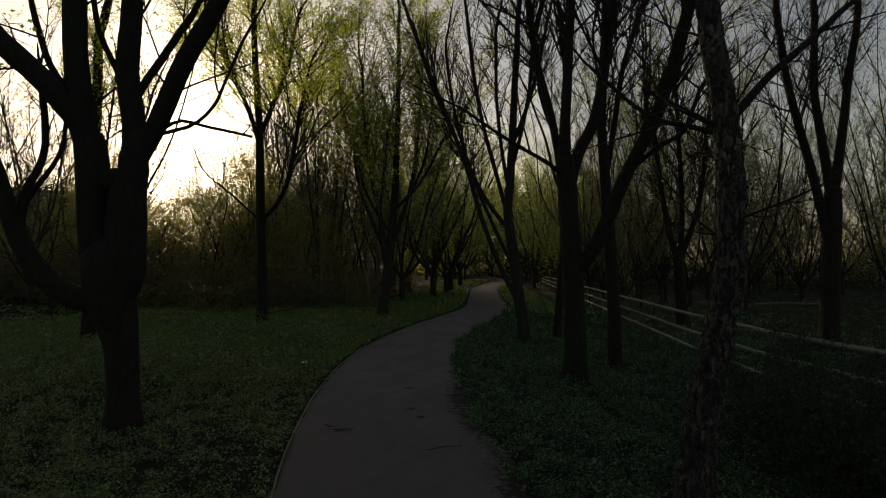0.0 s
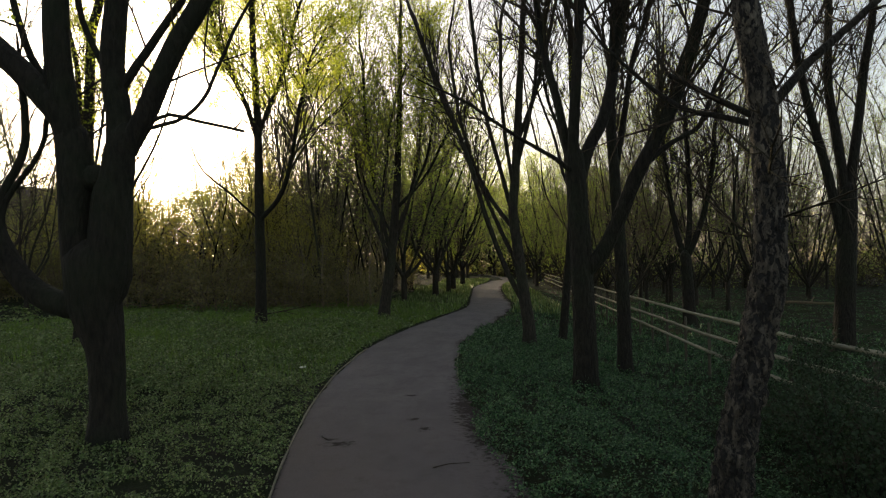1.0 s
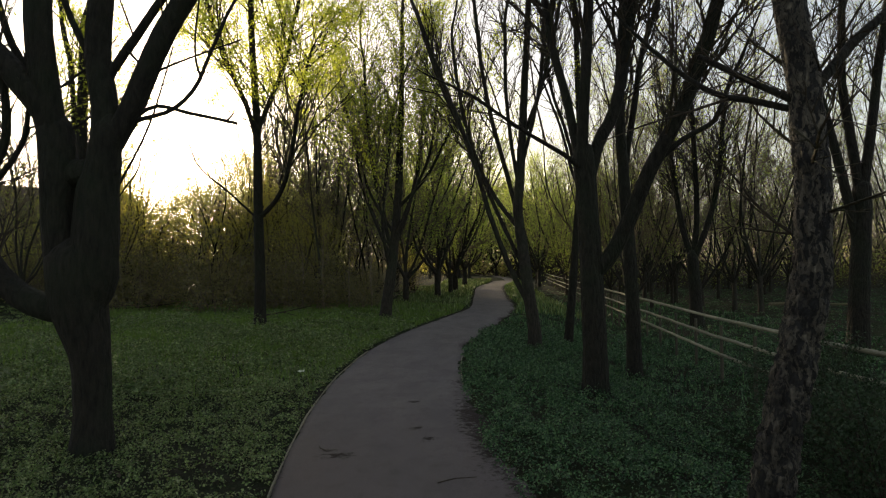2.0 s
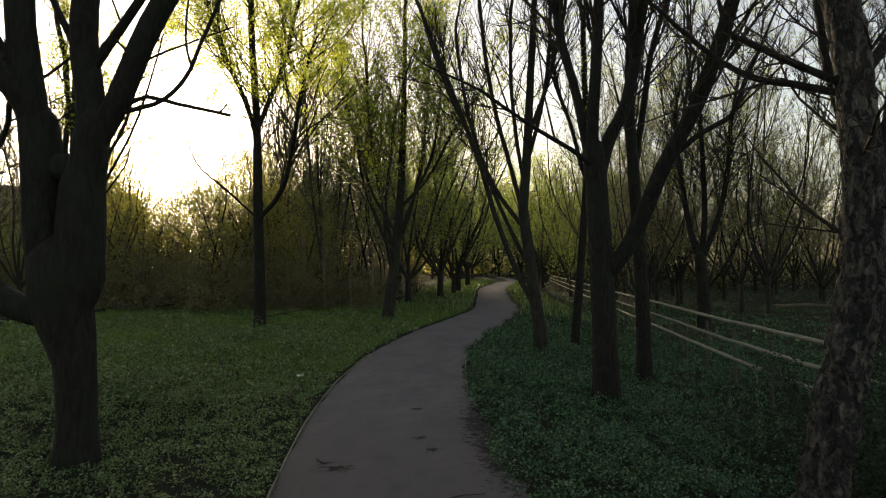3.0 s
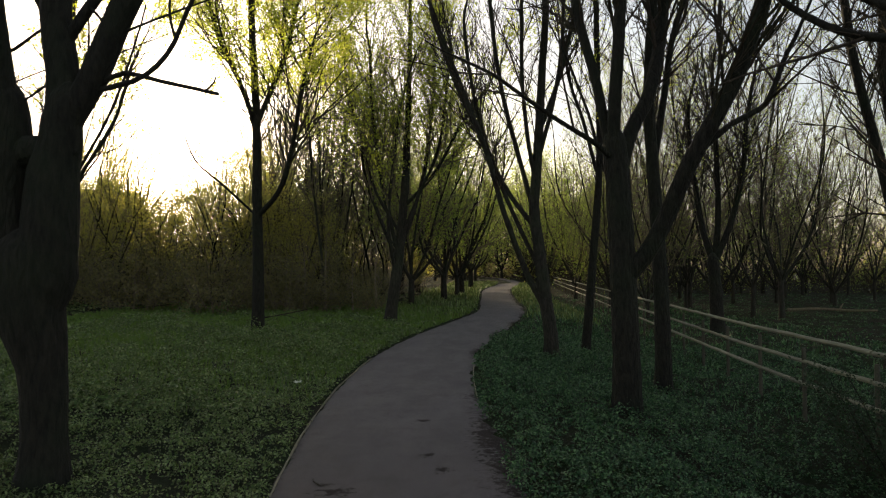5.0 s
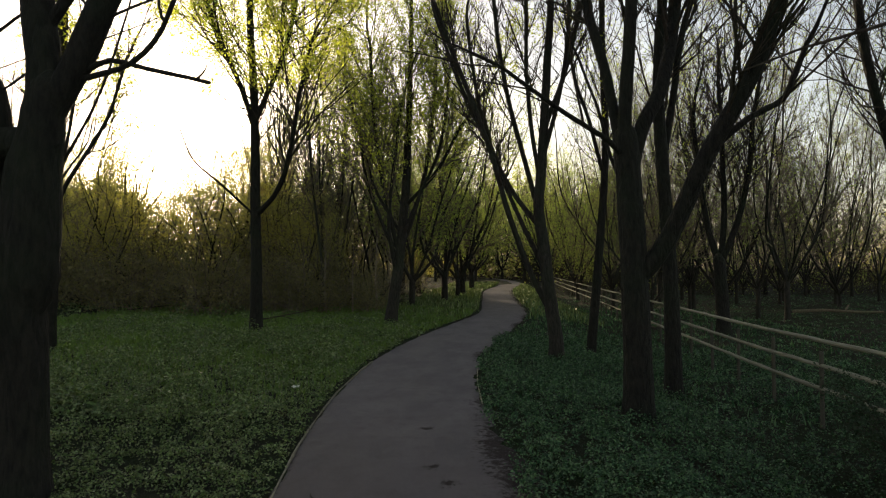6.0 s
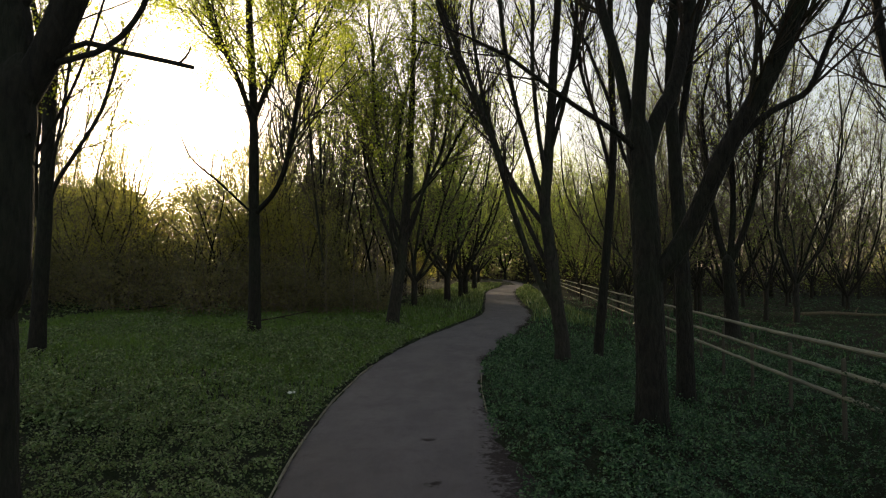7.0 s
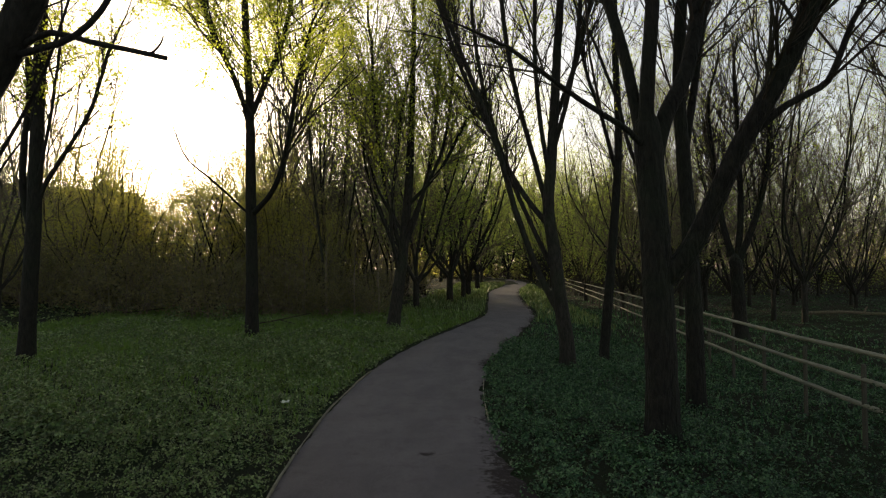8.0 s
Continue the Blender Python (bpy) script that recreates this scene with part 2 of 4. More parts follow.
def part(name, bm, mat, parent, label=""):
    me = bpy.data.meshes.new(name)
    bm.to_mesh(me)
    bm.free()
    me.materials.append(mat)
    ob = new(name, me)
    ob.parent = parent
    return tagged(ob, label) if label else ob


def grid_faces(nu, nv):
    i = np.arange(nu * nv).reshape(nu, nv)
    return np.stack([i[:-1, :-1], i[1:, :-1], i[1:, 1:], i[:-1, 1:]], -1).reshape(-1, 4)


def graded(lo, hi, step, reach, grow=1.22):
    mid = list(np.arange(lo, hi + 1e-6, step))
    for sign in (-1, 1):
        s, v = step, (mid[0] if sign < 0 else mid[-1])
        while abs(v) < reach:
            s *= grow
            v += sign * s
            mid.insert(0, v) if sign < 0 else mid.append(v)
    return np.array(mid)


gx, gy = graded(-8, 7, 0.11, 900), graded(2, 20, 0.13, 1500)
X, Y = np.meshgrid(gx, gy, indexing="ij")
tagged(mesh_object("ground", np.stack([X, Y, ground_z(X, Y)], -1), grid_faces(len(gx), len(gy)), SOIL),
       "dark woodland soil with patches of green moss and herbs", "ground", kind="structure")

# the path: a slightly crowned ribbon with ragged edges
py = np.concatenate([np.arange(-14, 2, 0.2), np.arange(2, 16, 0.04), np.arange(16, 24, 0.1), np.arange(24, 125, 0.4)])
us = np.linspace(-1, 1, 31)
PU, PY = np.meshgrid(us, py, indexing="ij")
rag = 0.035 * np.sin(5.1 * PY + 1) * np.sin(1.3 * PY) + 0.016 * np.sin(13 * PY + 2 * PU) + 0.01 * np.sin(23 * PY + 1)
rag = np.where(PU > 0, rag * 1.5 + 0.05 * np.sin(2.3 * PY + 0.7), rag * 0.5)
PX = spline(PY, 1) + PU * spline(PY, 2) / 2 + rag * np.abs(PU) ** 6
worn = np.where(PU > 0, (1 - smooth(7.6, 8.6, PY)) * (0.7 + 0.3 * np.sin(3.1 * PY)), 0)  # earth spread past the edge
PX = PX + 0.16 * worn * PU**6
PZ = 0.018 * worn * PU**4 + 0.022 * (1 - PU**2) + 0.004 * np.sin(3 * PX + 1.1 * PY) - 0.012 * (np.abs(PU) > 0.99)
path = tagged(mesh_object("path", np.stack([PX, PY, PZ], -1), grid_faces(len(us), len(py)), TARMAC),
              "dusty grey tarmac footpath with dark soil stains", "path", kind="structure")
from_right, from_left = (1 - PU) * spline(PY, 2) / 2, (1 + PU) * spline(PY, 2) / 2
trodden = np.where(PY < 10, 1 - smooth(8.6, 9.2, PY), 0.75 * smooth(11.0, 12.0, PY)) * (0.75 + 0.25 * np.sin(2.1 * PY + 0.5))
layers = {"earth": np.maximum(trodden * np.clip(1.15 - from_right / 0.28, 0, 1), 0.55 * np.clip(1 - from_left / 0.09, 0, 1)),
          "near_tint": 0.75 * (1 - smooth(4.8, 8.5, PY)) * (0.55 + 0.45 * np.clip(1 - from_left / 0.9, 0, 1))}
for name, value in layers.items():
    path.data.attributes.new(name, "FLOAT", "POINT").data.foreach_set("value", value.ravel().astype(np.float32))


# ---- trees ----
def rotate(v, axis, angle):
    """Turns rows of vectors about rows of unit axes."""
    c, s = np.cos(angle), np.sin(angle)
    return v * c + np.cross(axis, v) * s + axis * np.dot(axis, v) * (1 - c)


def unit(v):
    return v / (np.linalg.norm(v, axis=-1, keepdims=True) + 1e-9)


def curve_through(pts, step):
    """A Catmull-Rom line through a few points, at about even steps."""
    p = np.array(pts, float)
    p = np.vstack([2 * p[0] - p[1], p, 2 * p[-1] - p[-2]])
    out = []
    for a, b, c, d in zip(p, p[1:], p[2:], p[3:]):
        k = max(2, int(np.linalg.norm(c - b) / step))
        t = np.linspace(0, 1, k, endpoint=False)[:, None]
        out.append(0.5 * (2 * b + (c - a) * t + (2 * a - 5 * b + 4 * c - d) * t**2 + (3 * b - a - 3 * c + d) * t**3))
    return np.vstack(out + [p[-2:-1]])


class Wood:
    """The limbs, twigs and leaf seats of one tree, about its base."""

    def __init__(self, seed):
        self.rng = np.random.default_rng(seed)
        self.limbs, self.twigs, self.seats, self.points = [], [], [], (7, 4, 3)
        self.leaf_from, self.step = 0.0, 0.12

    def limb(self, pts, r0, r1, extend=0.0, flare=0.0, wobble=0.012):
        p = curve_through(pts, self.step)
        if extend:
            way, q = unit(p[-1] - p[-4]), p[-1].copy()
            more = []
            for _ in range(int(extend / 0.2)):
                way = unit(way + self.rng.normal(0, 0.10, 3) + (0, 0, 0.05))
                q = q + way * 0.2
                more.append(q)
            p = np.vstack([p, more])
        n = len(p)
        p = p + np.cumsum(self.rng.normal(0, wobble * 0.4 * math.sqrt(self.step / 0.12), (n, 3)), 0) * np.linspace(0, 1, n)[:, None] * (1, 1, 0.3)
        t = np.linspace(0, 1, n)
        r = np.interp(t, np.linspace(0, 1, len(r0)), r0) if isinstance(r0, tuple) else r0 + (r1 - r0) * t**0.8
        if extend:  # runs out to a twig
            along = np.concatenate([[0], np.cumsum(np.linalg.norm(np.diff(p, axis=0), axis=1))])
            r = r * np.clip((along[-1] - along) / (0.9 * extend), 0.12, 1) ** 0.7
        if flare:
            r = r * (1 + flare * np.exp(-(p[:, 2] - p[0, 2]) / 0.2))
        if not extend and r1 > 0.05:  # a stem that ends in a fork closes inside it
            way = unit(p[-1] - p[-3])
            p, r = np.vstack([p, p[-1] + way * 0.07, p[-1] + way * 0.15, p[-1] + way * 0.19]), np.concatenate([r, r1 * np.array((0.86, 0.5, 0.1))])
        self.limbs.append((p, r))
        return p, r

    def sprout(self, p, r, count, length, spread, lift, start=0.25, level=1, leafy=0.5, sub=(6, 5), thin=1.0):
        """Side branches along a limb; they fork again, down to the twigs."""
        rng, n = self.rng, len(p)
        for k in range(count):
            f = start + (1 - start) * (k + rng.random()) / count
            i = min(n - 2, int(f * (n - 1)))
            way = unit(p[i + 1] - p[i])
            side = unit(np.cross(way, rng.normal(0, 1, 3)))
            d = rotate(way, side, radians(spread) * rng.uniform(0.7, 1.25))
            L = length * rng.uniform(0.55, 1.25) * (1.15 - 0.55 * f)
            m = self.points[level - 1]
            q, pts = p[i], [p[i]]
            for _ in range(m - 1):
                d = unit(d + (0, 0, lift) + rng.normal(0, 0.13, 3))
                q = q + d * L / (m - 1)
                pts.append(q)
            pts = np.array(pts)
            rr = min(r[i] * 0.62, (0.005 + 0.0135 * L) * thin) if level < 3 else 0.0052 * thin
            rad = np.linspace(rr, max(0.0022 * thin, rr * 0.3), m)
            self.twigs.append((pts, rad))
            if level < 3:
                c = max(1, int(sub[level - 1] * rng.uniform(0.7, 1.3) + 0.4))
                self.sprout(pts, rad, c, L * (0.5 if level == 1 else 0.42), spread * 0.95, lift, 0.2, level + 1, leafy, sub, thin)
            if level >= 2 and rng.random() < leafy and pts[-1][2] > self.leaf_from:
                for s in (1.0, 0.7, 0.45)[: 1 + rng.integers(0, 3)]:
                    self.seats.append(pts[int(s * (m - 1))])


def tubes(name, items, sides, mat, parent, rough=0.0, seed=0):
    """One mesh of many tapered tubes."""
    groups, verts, faces, base = {}, [], [], 0
    rng = np.random.default_rng(seed)
    for p, r in items:
        groups.setdefault(len(p), []).append((p, r))
    for n, lot in sorted(groups.items()):
        P, R = np.stack([a for a, _ in lot]), np.stack([b for _, b in lot])
        k = len(lot)
        T = unit(np.gradient(P, axis=1))
        mean = unit(P[:, -1] - P[:, 0])
        ref = np.where(np.abs(mean[:, 2:3]) > 0.8, (1.0, 0.1, 0.0), (0.1, 0.0, 1.0))[:, None, :]
        U = unit(np.cross(T, ref))
        V = np.cross(T, U)
        a = np.arange(sides) * 2 * np.pi / sides
        ring = R[..., None, None] * (np.cos(a)[:, None] * U[:, :, None] + np.sin(a)[:, None] * V[:, :, None])
        if rough:
            lump = np.sin(a * 3 + rng.uniform(0, 6, (k, 1, 1)) + P[:, :, 2:3] * 1.3) * 0.5 + np.sin(a * 5 + P[:, :, 2:3] * 2.9) * 0.3 + rng.normal(0, 0.35, (k, n, sides))
            ring = ring * (1 + rough * lump)[..., None]
        if n == 2:  # twigs that run out to a point
            v = np.concatenate([P[:, 0, None] + ring[:, 0], P[:, 1:2]], 1).reshape(-1, 3)
            idx = np.arange(k * (sides + 1)).reshape(k, sides + 1) + base
            foot, tip = idx[:, :sides], np.repeat(idx[:, sides:], sides, 1)
            faces.append(np.stack([foot, np.roll(foot, -1, 1), tip], -1).reshape(-1, 3))
            verts.append(v)
            base += len(v)
            continue
        v = (P[:, :, None] + ring).reshape(-1, 3)
        idx = np.arange(k * n * sides).reshape(k, n, sides) + base
        nxt = np.roll(idx, -1, 2)
        faces.append(np.stack([idx[:, :-1], nxt[:, :-1], nxt[:, 1:], idx[:, 1:]], -1).reshape(-1, 4))
        verts.append(v)
        base += len(v)
    return mesh_object(name, np.vstack(verts), faces, mat, parent)


def leaves(name, seats, per_seat, size, mat, parent, seed, scatter=0.07, up=0.4):
    """Folded leaves of four corners, in loose clusters about the seats."""
    rng = np.random.default_rng(seed)
    c = np.repeat(np.asarray(seats, float), per_seat, 0)
    k = len(c)
    c = c + rng.normal(0, scatter, (k, 3))
    nrm = unit(rng.normal(0, 1, (k, 3)) + ((0, 0, up) if np.isscalar(up) else up))
    a = unit(np.cross(nrm, rng.normal(0, 1, (k, 3))))
    b = np.cross(nrm, a)
    s = size * rng.uniform(0.55, 1.3, (k, 1))
    v = np.stack([c, c + (a * 0.5 + b * 0.36) * s + nrm * 0.12 * s, c + a * s, c + (a * 0.5 - b * 0.36) * s + nrm * 0.12 * s], 1)
    return mesh_object(name, v.reshape(-1, 3), np.arange(4 * k).reshape(-1, 4), mat, parent, flat=True)


def plated(me):
    """Old bark that stands off the trunk in rough, upright plates."""
    n = len(me.vertices)
    co = np.empty(n * 3, np.float32)
    me.vertices.foreach_get("co", co)
    co = co.reshape(-1, 3)
    nrm = np.empty(n * 3, np.float32)
    me.vertices.foreach_get("normal", nrm)
    nrm = nrm.reshape(-1, 3)
    lift = []
    for x, y, z in co.tolist():
        rough = max(0.25, min(1.0, 1.35 - 0.45 * z))  # smoother higher up
        ridge = abs(noise.noise((x * 16, y * 16, z * 6.5))) + 0.5 * abs(noise.noise((x * 37, y * 37, z * 15 + 5)))
        lift.append(rough * (0.034 * min(0.45, ridge) / 0.45 - 0.017 + 0.006 * noise.noise((x * 70, y * 70, z * 50))))
    me.vertices.foreach_set("co", (co + nrm * np.array(lift, np.float32)[:, None]).ravel())
    me.update()


def finish_tree(w, name, at, label, bark=BARK, leaf=LEAF, per_seat=3, size=0.05, seed=1, sides=12, category="tree", group="", joined=False, scatter=0.07, twig_bark=TWIG):
    """A tree about its foot: trunk, each main limb, the mass of fine branches, the leafage."""
    root = new(name)
    root.location = at
    root.empty_display_size = 0.3
    if joined:
        tubes("trunk", w.limbs, sides, bark, root, 0.05, seed)
    else:
        for k, item in enumerate(w.limbs):
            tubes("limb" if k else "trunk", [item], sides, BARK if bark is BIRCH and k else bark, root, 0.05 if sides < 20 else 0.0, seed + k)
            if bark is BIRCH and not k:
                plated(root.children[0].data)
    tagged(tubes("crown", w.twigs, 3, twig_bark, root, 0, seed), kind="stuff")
    if w.seats and per_seat:
        tagged(leaves("leafage", w.seats, per_seat, size, leaf, root, seed, scatter), kind="stuff")
    return tagged(root, label, category, group)


def planted(x, y, sink=0.04):
    return (x, y, float(ground_z(x, y)) - sink)


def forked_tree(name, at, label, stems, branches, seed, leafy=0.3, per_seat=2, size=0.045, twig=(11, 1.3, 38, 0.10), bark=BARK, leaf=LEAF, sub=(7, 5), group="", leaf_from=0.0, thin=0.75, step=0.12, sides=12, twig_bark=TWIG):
    """stems: (points, radius, end radius, how far it grows on, flare); branches: stems that carry twigs from end to end."""
    w = Wood(seed)
    w.leaf_from, w.step = leaf_from, step
    count, length, spread, lift = twig
    for pts, r0, r1, extend, flare in stems:
        p, r = w.limb(pts, r0, r1, extend, flare)
        if not flare:
            w.sprout(p, r, int(count * (len(p) * step) / 2.2) + 3, length, spread, lift, 0.3, 1, leafy, sub, thin)
        elif extend:
            w.sprout(p, r, count * 2, length, spread, lift, 0.45, 1, leafy, sub, thin)
    for pts, r0, r1, extend in branches:
        p, r = w.limb(pts, r0, r1, extend)
        if r0 > 0.022 or (bark is BIRCH and r0 > 0.01):
            w.sprout(p, r, max(4, count // 2), length * 0.7, spread, lift, 0.3, 2, leafy, sub, thin)
    return finish_tree(w, name, at, label, bark, leaf, per_seat, size, seed, sides, group=group, twig_bark=twig_bark)


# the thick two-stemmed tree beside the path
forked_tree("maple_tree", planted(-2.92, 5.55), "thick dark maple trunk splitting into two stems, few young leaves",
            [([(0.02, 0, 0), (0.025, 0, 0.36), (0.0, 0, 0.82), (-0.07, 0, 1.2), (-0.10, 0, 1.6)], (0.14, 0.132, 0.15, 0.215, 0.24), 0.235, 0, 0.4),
             ([(-0.10, 0, 1.0), (-0.22, 0, 1.45), (-0.28, 0, 1.88), (-0.28, 0, 2.14), (-0.275, 0, 2.36), (-0.31, 0, 2.62)], (0.05, 0.14, 0.128, 0.128, 0.15, 0.14), 0.14, 0, 0.01),
             ([(-0.30, -0.02, 2.5), (-0.33, -0.06, 2.75), (-0.44, -0.12, 2.94), (-0.67, -0.15, 3.2), (-0.91, -0.16, 3.41)], 0.115, 0.085, 2.2, 0),
             ([(-0.29, -0.02, 2.46), (-0.33, -0.08, 2.93), (-0.36, -0.12, 3.38), (-0.38, -0.12, 3.82), (-0.42, -0.1, 4.4)], 0.115, 0.085, 2.6, 0),
             ([(-0.05, 0, 1.0), (0.02, 0, 1.45), (0.045, 0, 1.86), (0.06, 0, 2.14), (0.10, 0, 2.38), (0.14, 0, 2.6)], (0.05, 0.19, 0.18, 0.165, 0.14, 0.12), 0.12, 0, 0.01),
             ([(0.12, 0, 2.5), (0.10, 0.02, 2.83), (0.03, 0.04, 3.29), (0.05, 0.06, 3.84), (0.03, 0.1, 4.4)], 0.11, 0.075, 2.6, 0),
             ([(0.13, 0, 2.46), (0.23, 0, 2.62), (0.33, 0, 2.79), (0.46, 0, 3.08), (0.60, 0, 3.38), (0.85, 0, 3.8), (1.05, 0, 4.2)], 0.098, 0.07, 2.2, 0),
             ([(-0.27, 0.0, 2.22), (-0.12, 0.0, 2.29), (0.06, 0.0, 2.28)], 0.11, 0.11, 0, 0.01),
             ([(-0.05, 0, 1.18), (-0.35, 0, 1.2), (-0.60, 0, 1.3), (-0.80, 0, 1.48), (-0.96, 0, 1.74), (-1.08, -0.05, 2.1)], 0.125, 0.07, 0.8, 0)],
            [([(0.10, 0.02, 3.0), (0.16, 0.03, 3.13), (0.34, 0.04, 3.39), (0.63, 0.06, 3.82)], 0.04, 0.03, 1.2),
             ([(0.02, 0.03, 3.1), (-0.08, 0.05, 3.32), (-0.25, 0.05, 3.7), (-0.34, 0.1, 4.2)], 0.03, 0.022, 0.8),
             ([(-0.42, 0, 2.84), (-0.58, 0.05, 3.15), (-0.76, 0.1, 3.4), (-0.9, 0.1, 3.8)], 0.035, 0.026, 1.0),
             ([(-0.93, 0, 1.68), (-0.99, 0.02, 2.06), (-0.80, 0.05, 2.5), (-0.77, 0.05, 2.78), (-0.83, 0.05, 3.2)], 0.042, 0.028, 0.6),
             ([(-0.95, 0, 1.74), (-0.92, 0.02, 2.1), (-0.62, 0.05, 2.53), (-0.5, 0.0, 2.9)], 0.032, 0.016, 0.4),
             ([(0.2, 0, 2.6), (0.36, 0, 2.70), (0.62, 0, 2.76), (0.78, 0, 2.86), (0.91, 0, 3.02), (0.99, 0, 3.2), (1.15, 0, 3.52)], 0.021, 0.012, 0.8),
             ([(0.25, 0, 2.68), (0.40, 0, 2.76), (0.56, 0, 2.82), (0.80, 0, 2.76), (1.23, 0, 2.66)], 0.021, 0.013, 0),
             ([(1.12, 0, 2.685), (1.17, 0, 2.72), (1.2, 0, 2.78)], 0.009, 0.004, 0),
             ([(0.02, 0.2, 2.05), (0.2, 0.25, 2.42), (0.34, 0.25, 2.7), (0.43, 0.25, 2.97), (0.48, 0.25, 3.15), (0.54, 0.25, 3.4)], 0.0125, 0.006, 0),
             ([(0.04, 0.2, 2.0), (0.16, 0.22, 2.2), (0.265, 0.22, 2.34), (0.31, 0.22, 2.5)], 0.008, 0.004, 0),
             ([(0.44, 0, 3.05), (0.62, 0, 3.13), (0.90, 0, 3.23), (1.25, 0, 3.33)], 0.012, 0.005, 0),
             ([(0.92, 0, 3.04), (0.88, 0, 3.16), (0.87, 0, 3.4), (0.92, 0, 3.8)], 0.011, 0.006, 0),
             ([(0.38, 0, 2.9), (0.52, 0.02, 2.97), (0.7, 0.03, 3.04), (0.9, 0.02, 3.12)], 0.006, 0.003, 0),
             ([(0.28, 0.02, 3.3), (0.38, 0, 3.2), (0.45, 0, 3.08)], 0.011, 0.008, 0),
             ([(-0.38, 0, 2.95), (-0.25, 0.02, 3.02), (-0.12, 0.03, 3.12), (0.0, 0.03, 3.2)], 0.014, 0.008, 0),
             ([(0.1, 0, 2.82), (-0.05, 0, 2.72), (-0.2, 0, 2.62)], 0.012, 0.007, 0)], 11, leafy=0.16, per_seat=3, leaf_from=3.2, twig=(6, 1.4, 42, 0.06), sub=(6, 4), thin=0.6)

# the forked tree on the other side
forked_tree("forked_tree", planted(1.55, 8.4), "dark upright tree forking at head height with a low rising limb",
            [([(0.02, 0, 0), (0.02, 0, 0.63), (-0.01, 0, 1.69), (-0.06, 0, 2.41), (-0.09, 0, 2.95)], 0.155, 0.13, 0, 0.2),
             ([(-0.10, 0, 2.63), (-0.16, 0.05, 3.07), (-0.27, 0.1, 3.69), (-0.42, 0.2, 4.33), (-0.48, 0.4, 5.03)], 0.06, 0.042, 3.2, 0),
             ([(-0.09, 0, 2.63), (-0.09, -0.05, 3.29), (-0.05, -0.1, 4.03), (0.0, -0.1, 4.95)], 0.078, 0.045, 3.4, 0),
             ([(-0.05, 0, 2.53), (0.12, 0.1, 3.08), (0.34, 0.2, 3.49), (0.53, 0.4, 4.21), (0.7, 0.6, 5.13)], 0.085, 0.05, 3.2, 0),
             ([(0.0, 0, 1.45), (0.24, -0.1, 1.76), (0.414, -0.2, 2.14), (0.60, -0.4, 2.67), (0.90, -0.6, 3.31), (1.05, -0.75, 3.8), (1.18, -0.9, 4.33)], 0.098, 0.06, 3.0, 0)],
            [([(-0.10, 0, 2.75), (-0.3, -0.2, 2.88), (-0.46, -0.3, 2.96), (-0.78, -0.5, 3.11), (-1.08, -0.7, 3.27), (-1.37, -0.8, 3.46)], 0.031, 0.014, 0.8),
             ([(0.60, -0.42, 2.69), (0.97, -0.5, 3.01), (1.24, -0.5, 3.15), (1.35, -0.5, 3.29), (1.51, -0.5, 3.69)], 0.034, 0.022, 1.2),
             ([(-0.08, 0.0, 2.43), (-0.2, 0.2, 2.78), (-0.28, 0.3, 3.23), (-0.5, 0.4, 3.93)], 0.022, 0.012, 0.8)], 12, leafy=0, twig=(15, 2.2, 36, 0.07), sub=(8, 5), thin=0.66)

# its slender neighbour
forked_tree("slender_tree", planted(2.5, 10.45), "slender dark tree with a straight trunk",
            [([(0, 0, 0), (-0.01, 0, 0.98), (-0.06, 0, 2.13), (-0.12, 0, 3.2), (-0.16, 0, 4.1), (-0.13, 0, 5.18), (-0.08, 0, 6.2)], 0.12, 0.05, 2.5, 0.2),
             ([(-0.12, 0, 3.1), (0.1, 0.2, 4.14), (0.3, 0.4, 5.12), (0.64, 0.6, 6.12)], 0.055, 0.035, 2, 0)],
            [], 13, leafy=0, twig=(12, 1.9, 36, 0.1), sub=(8, 4), thin=0.62)

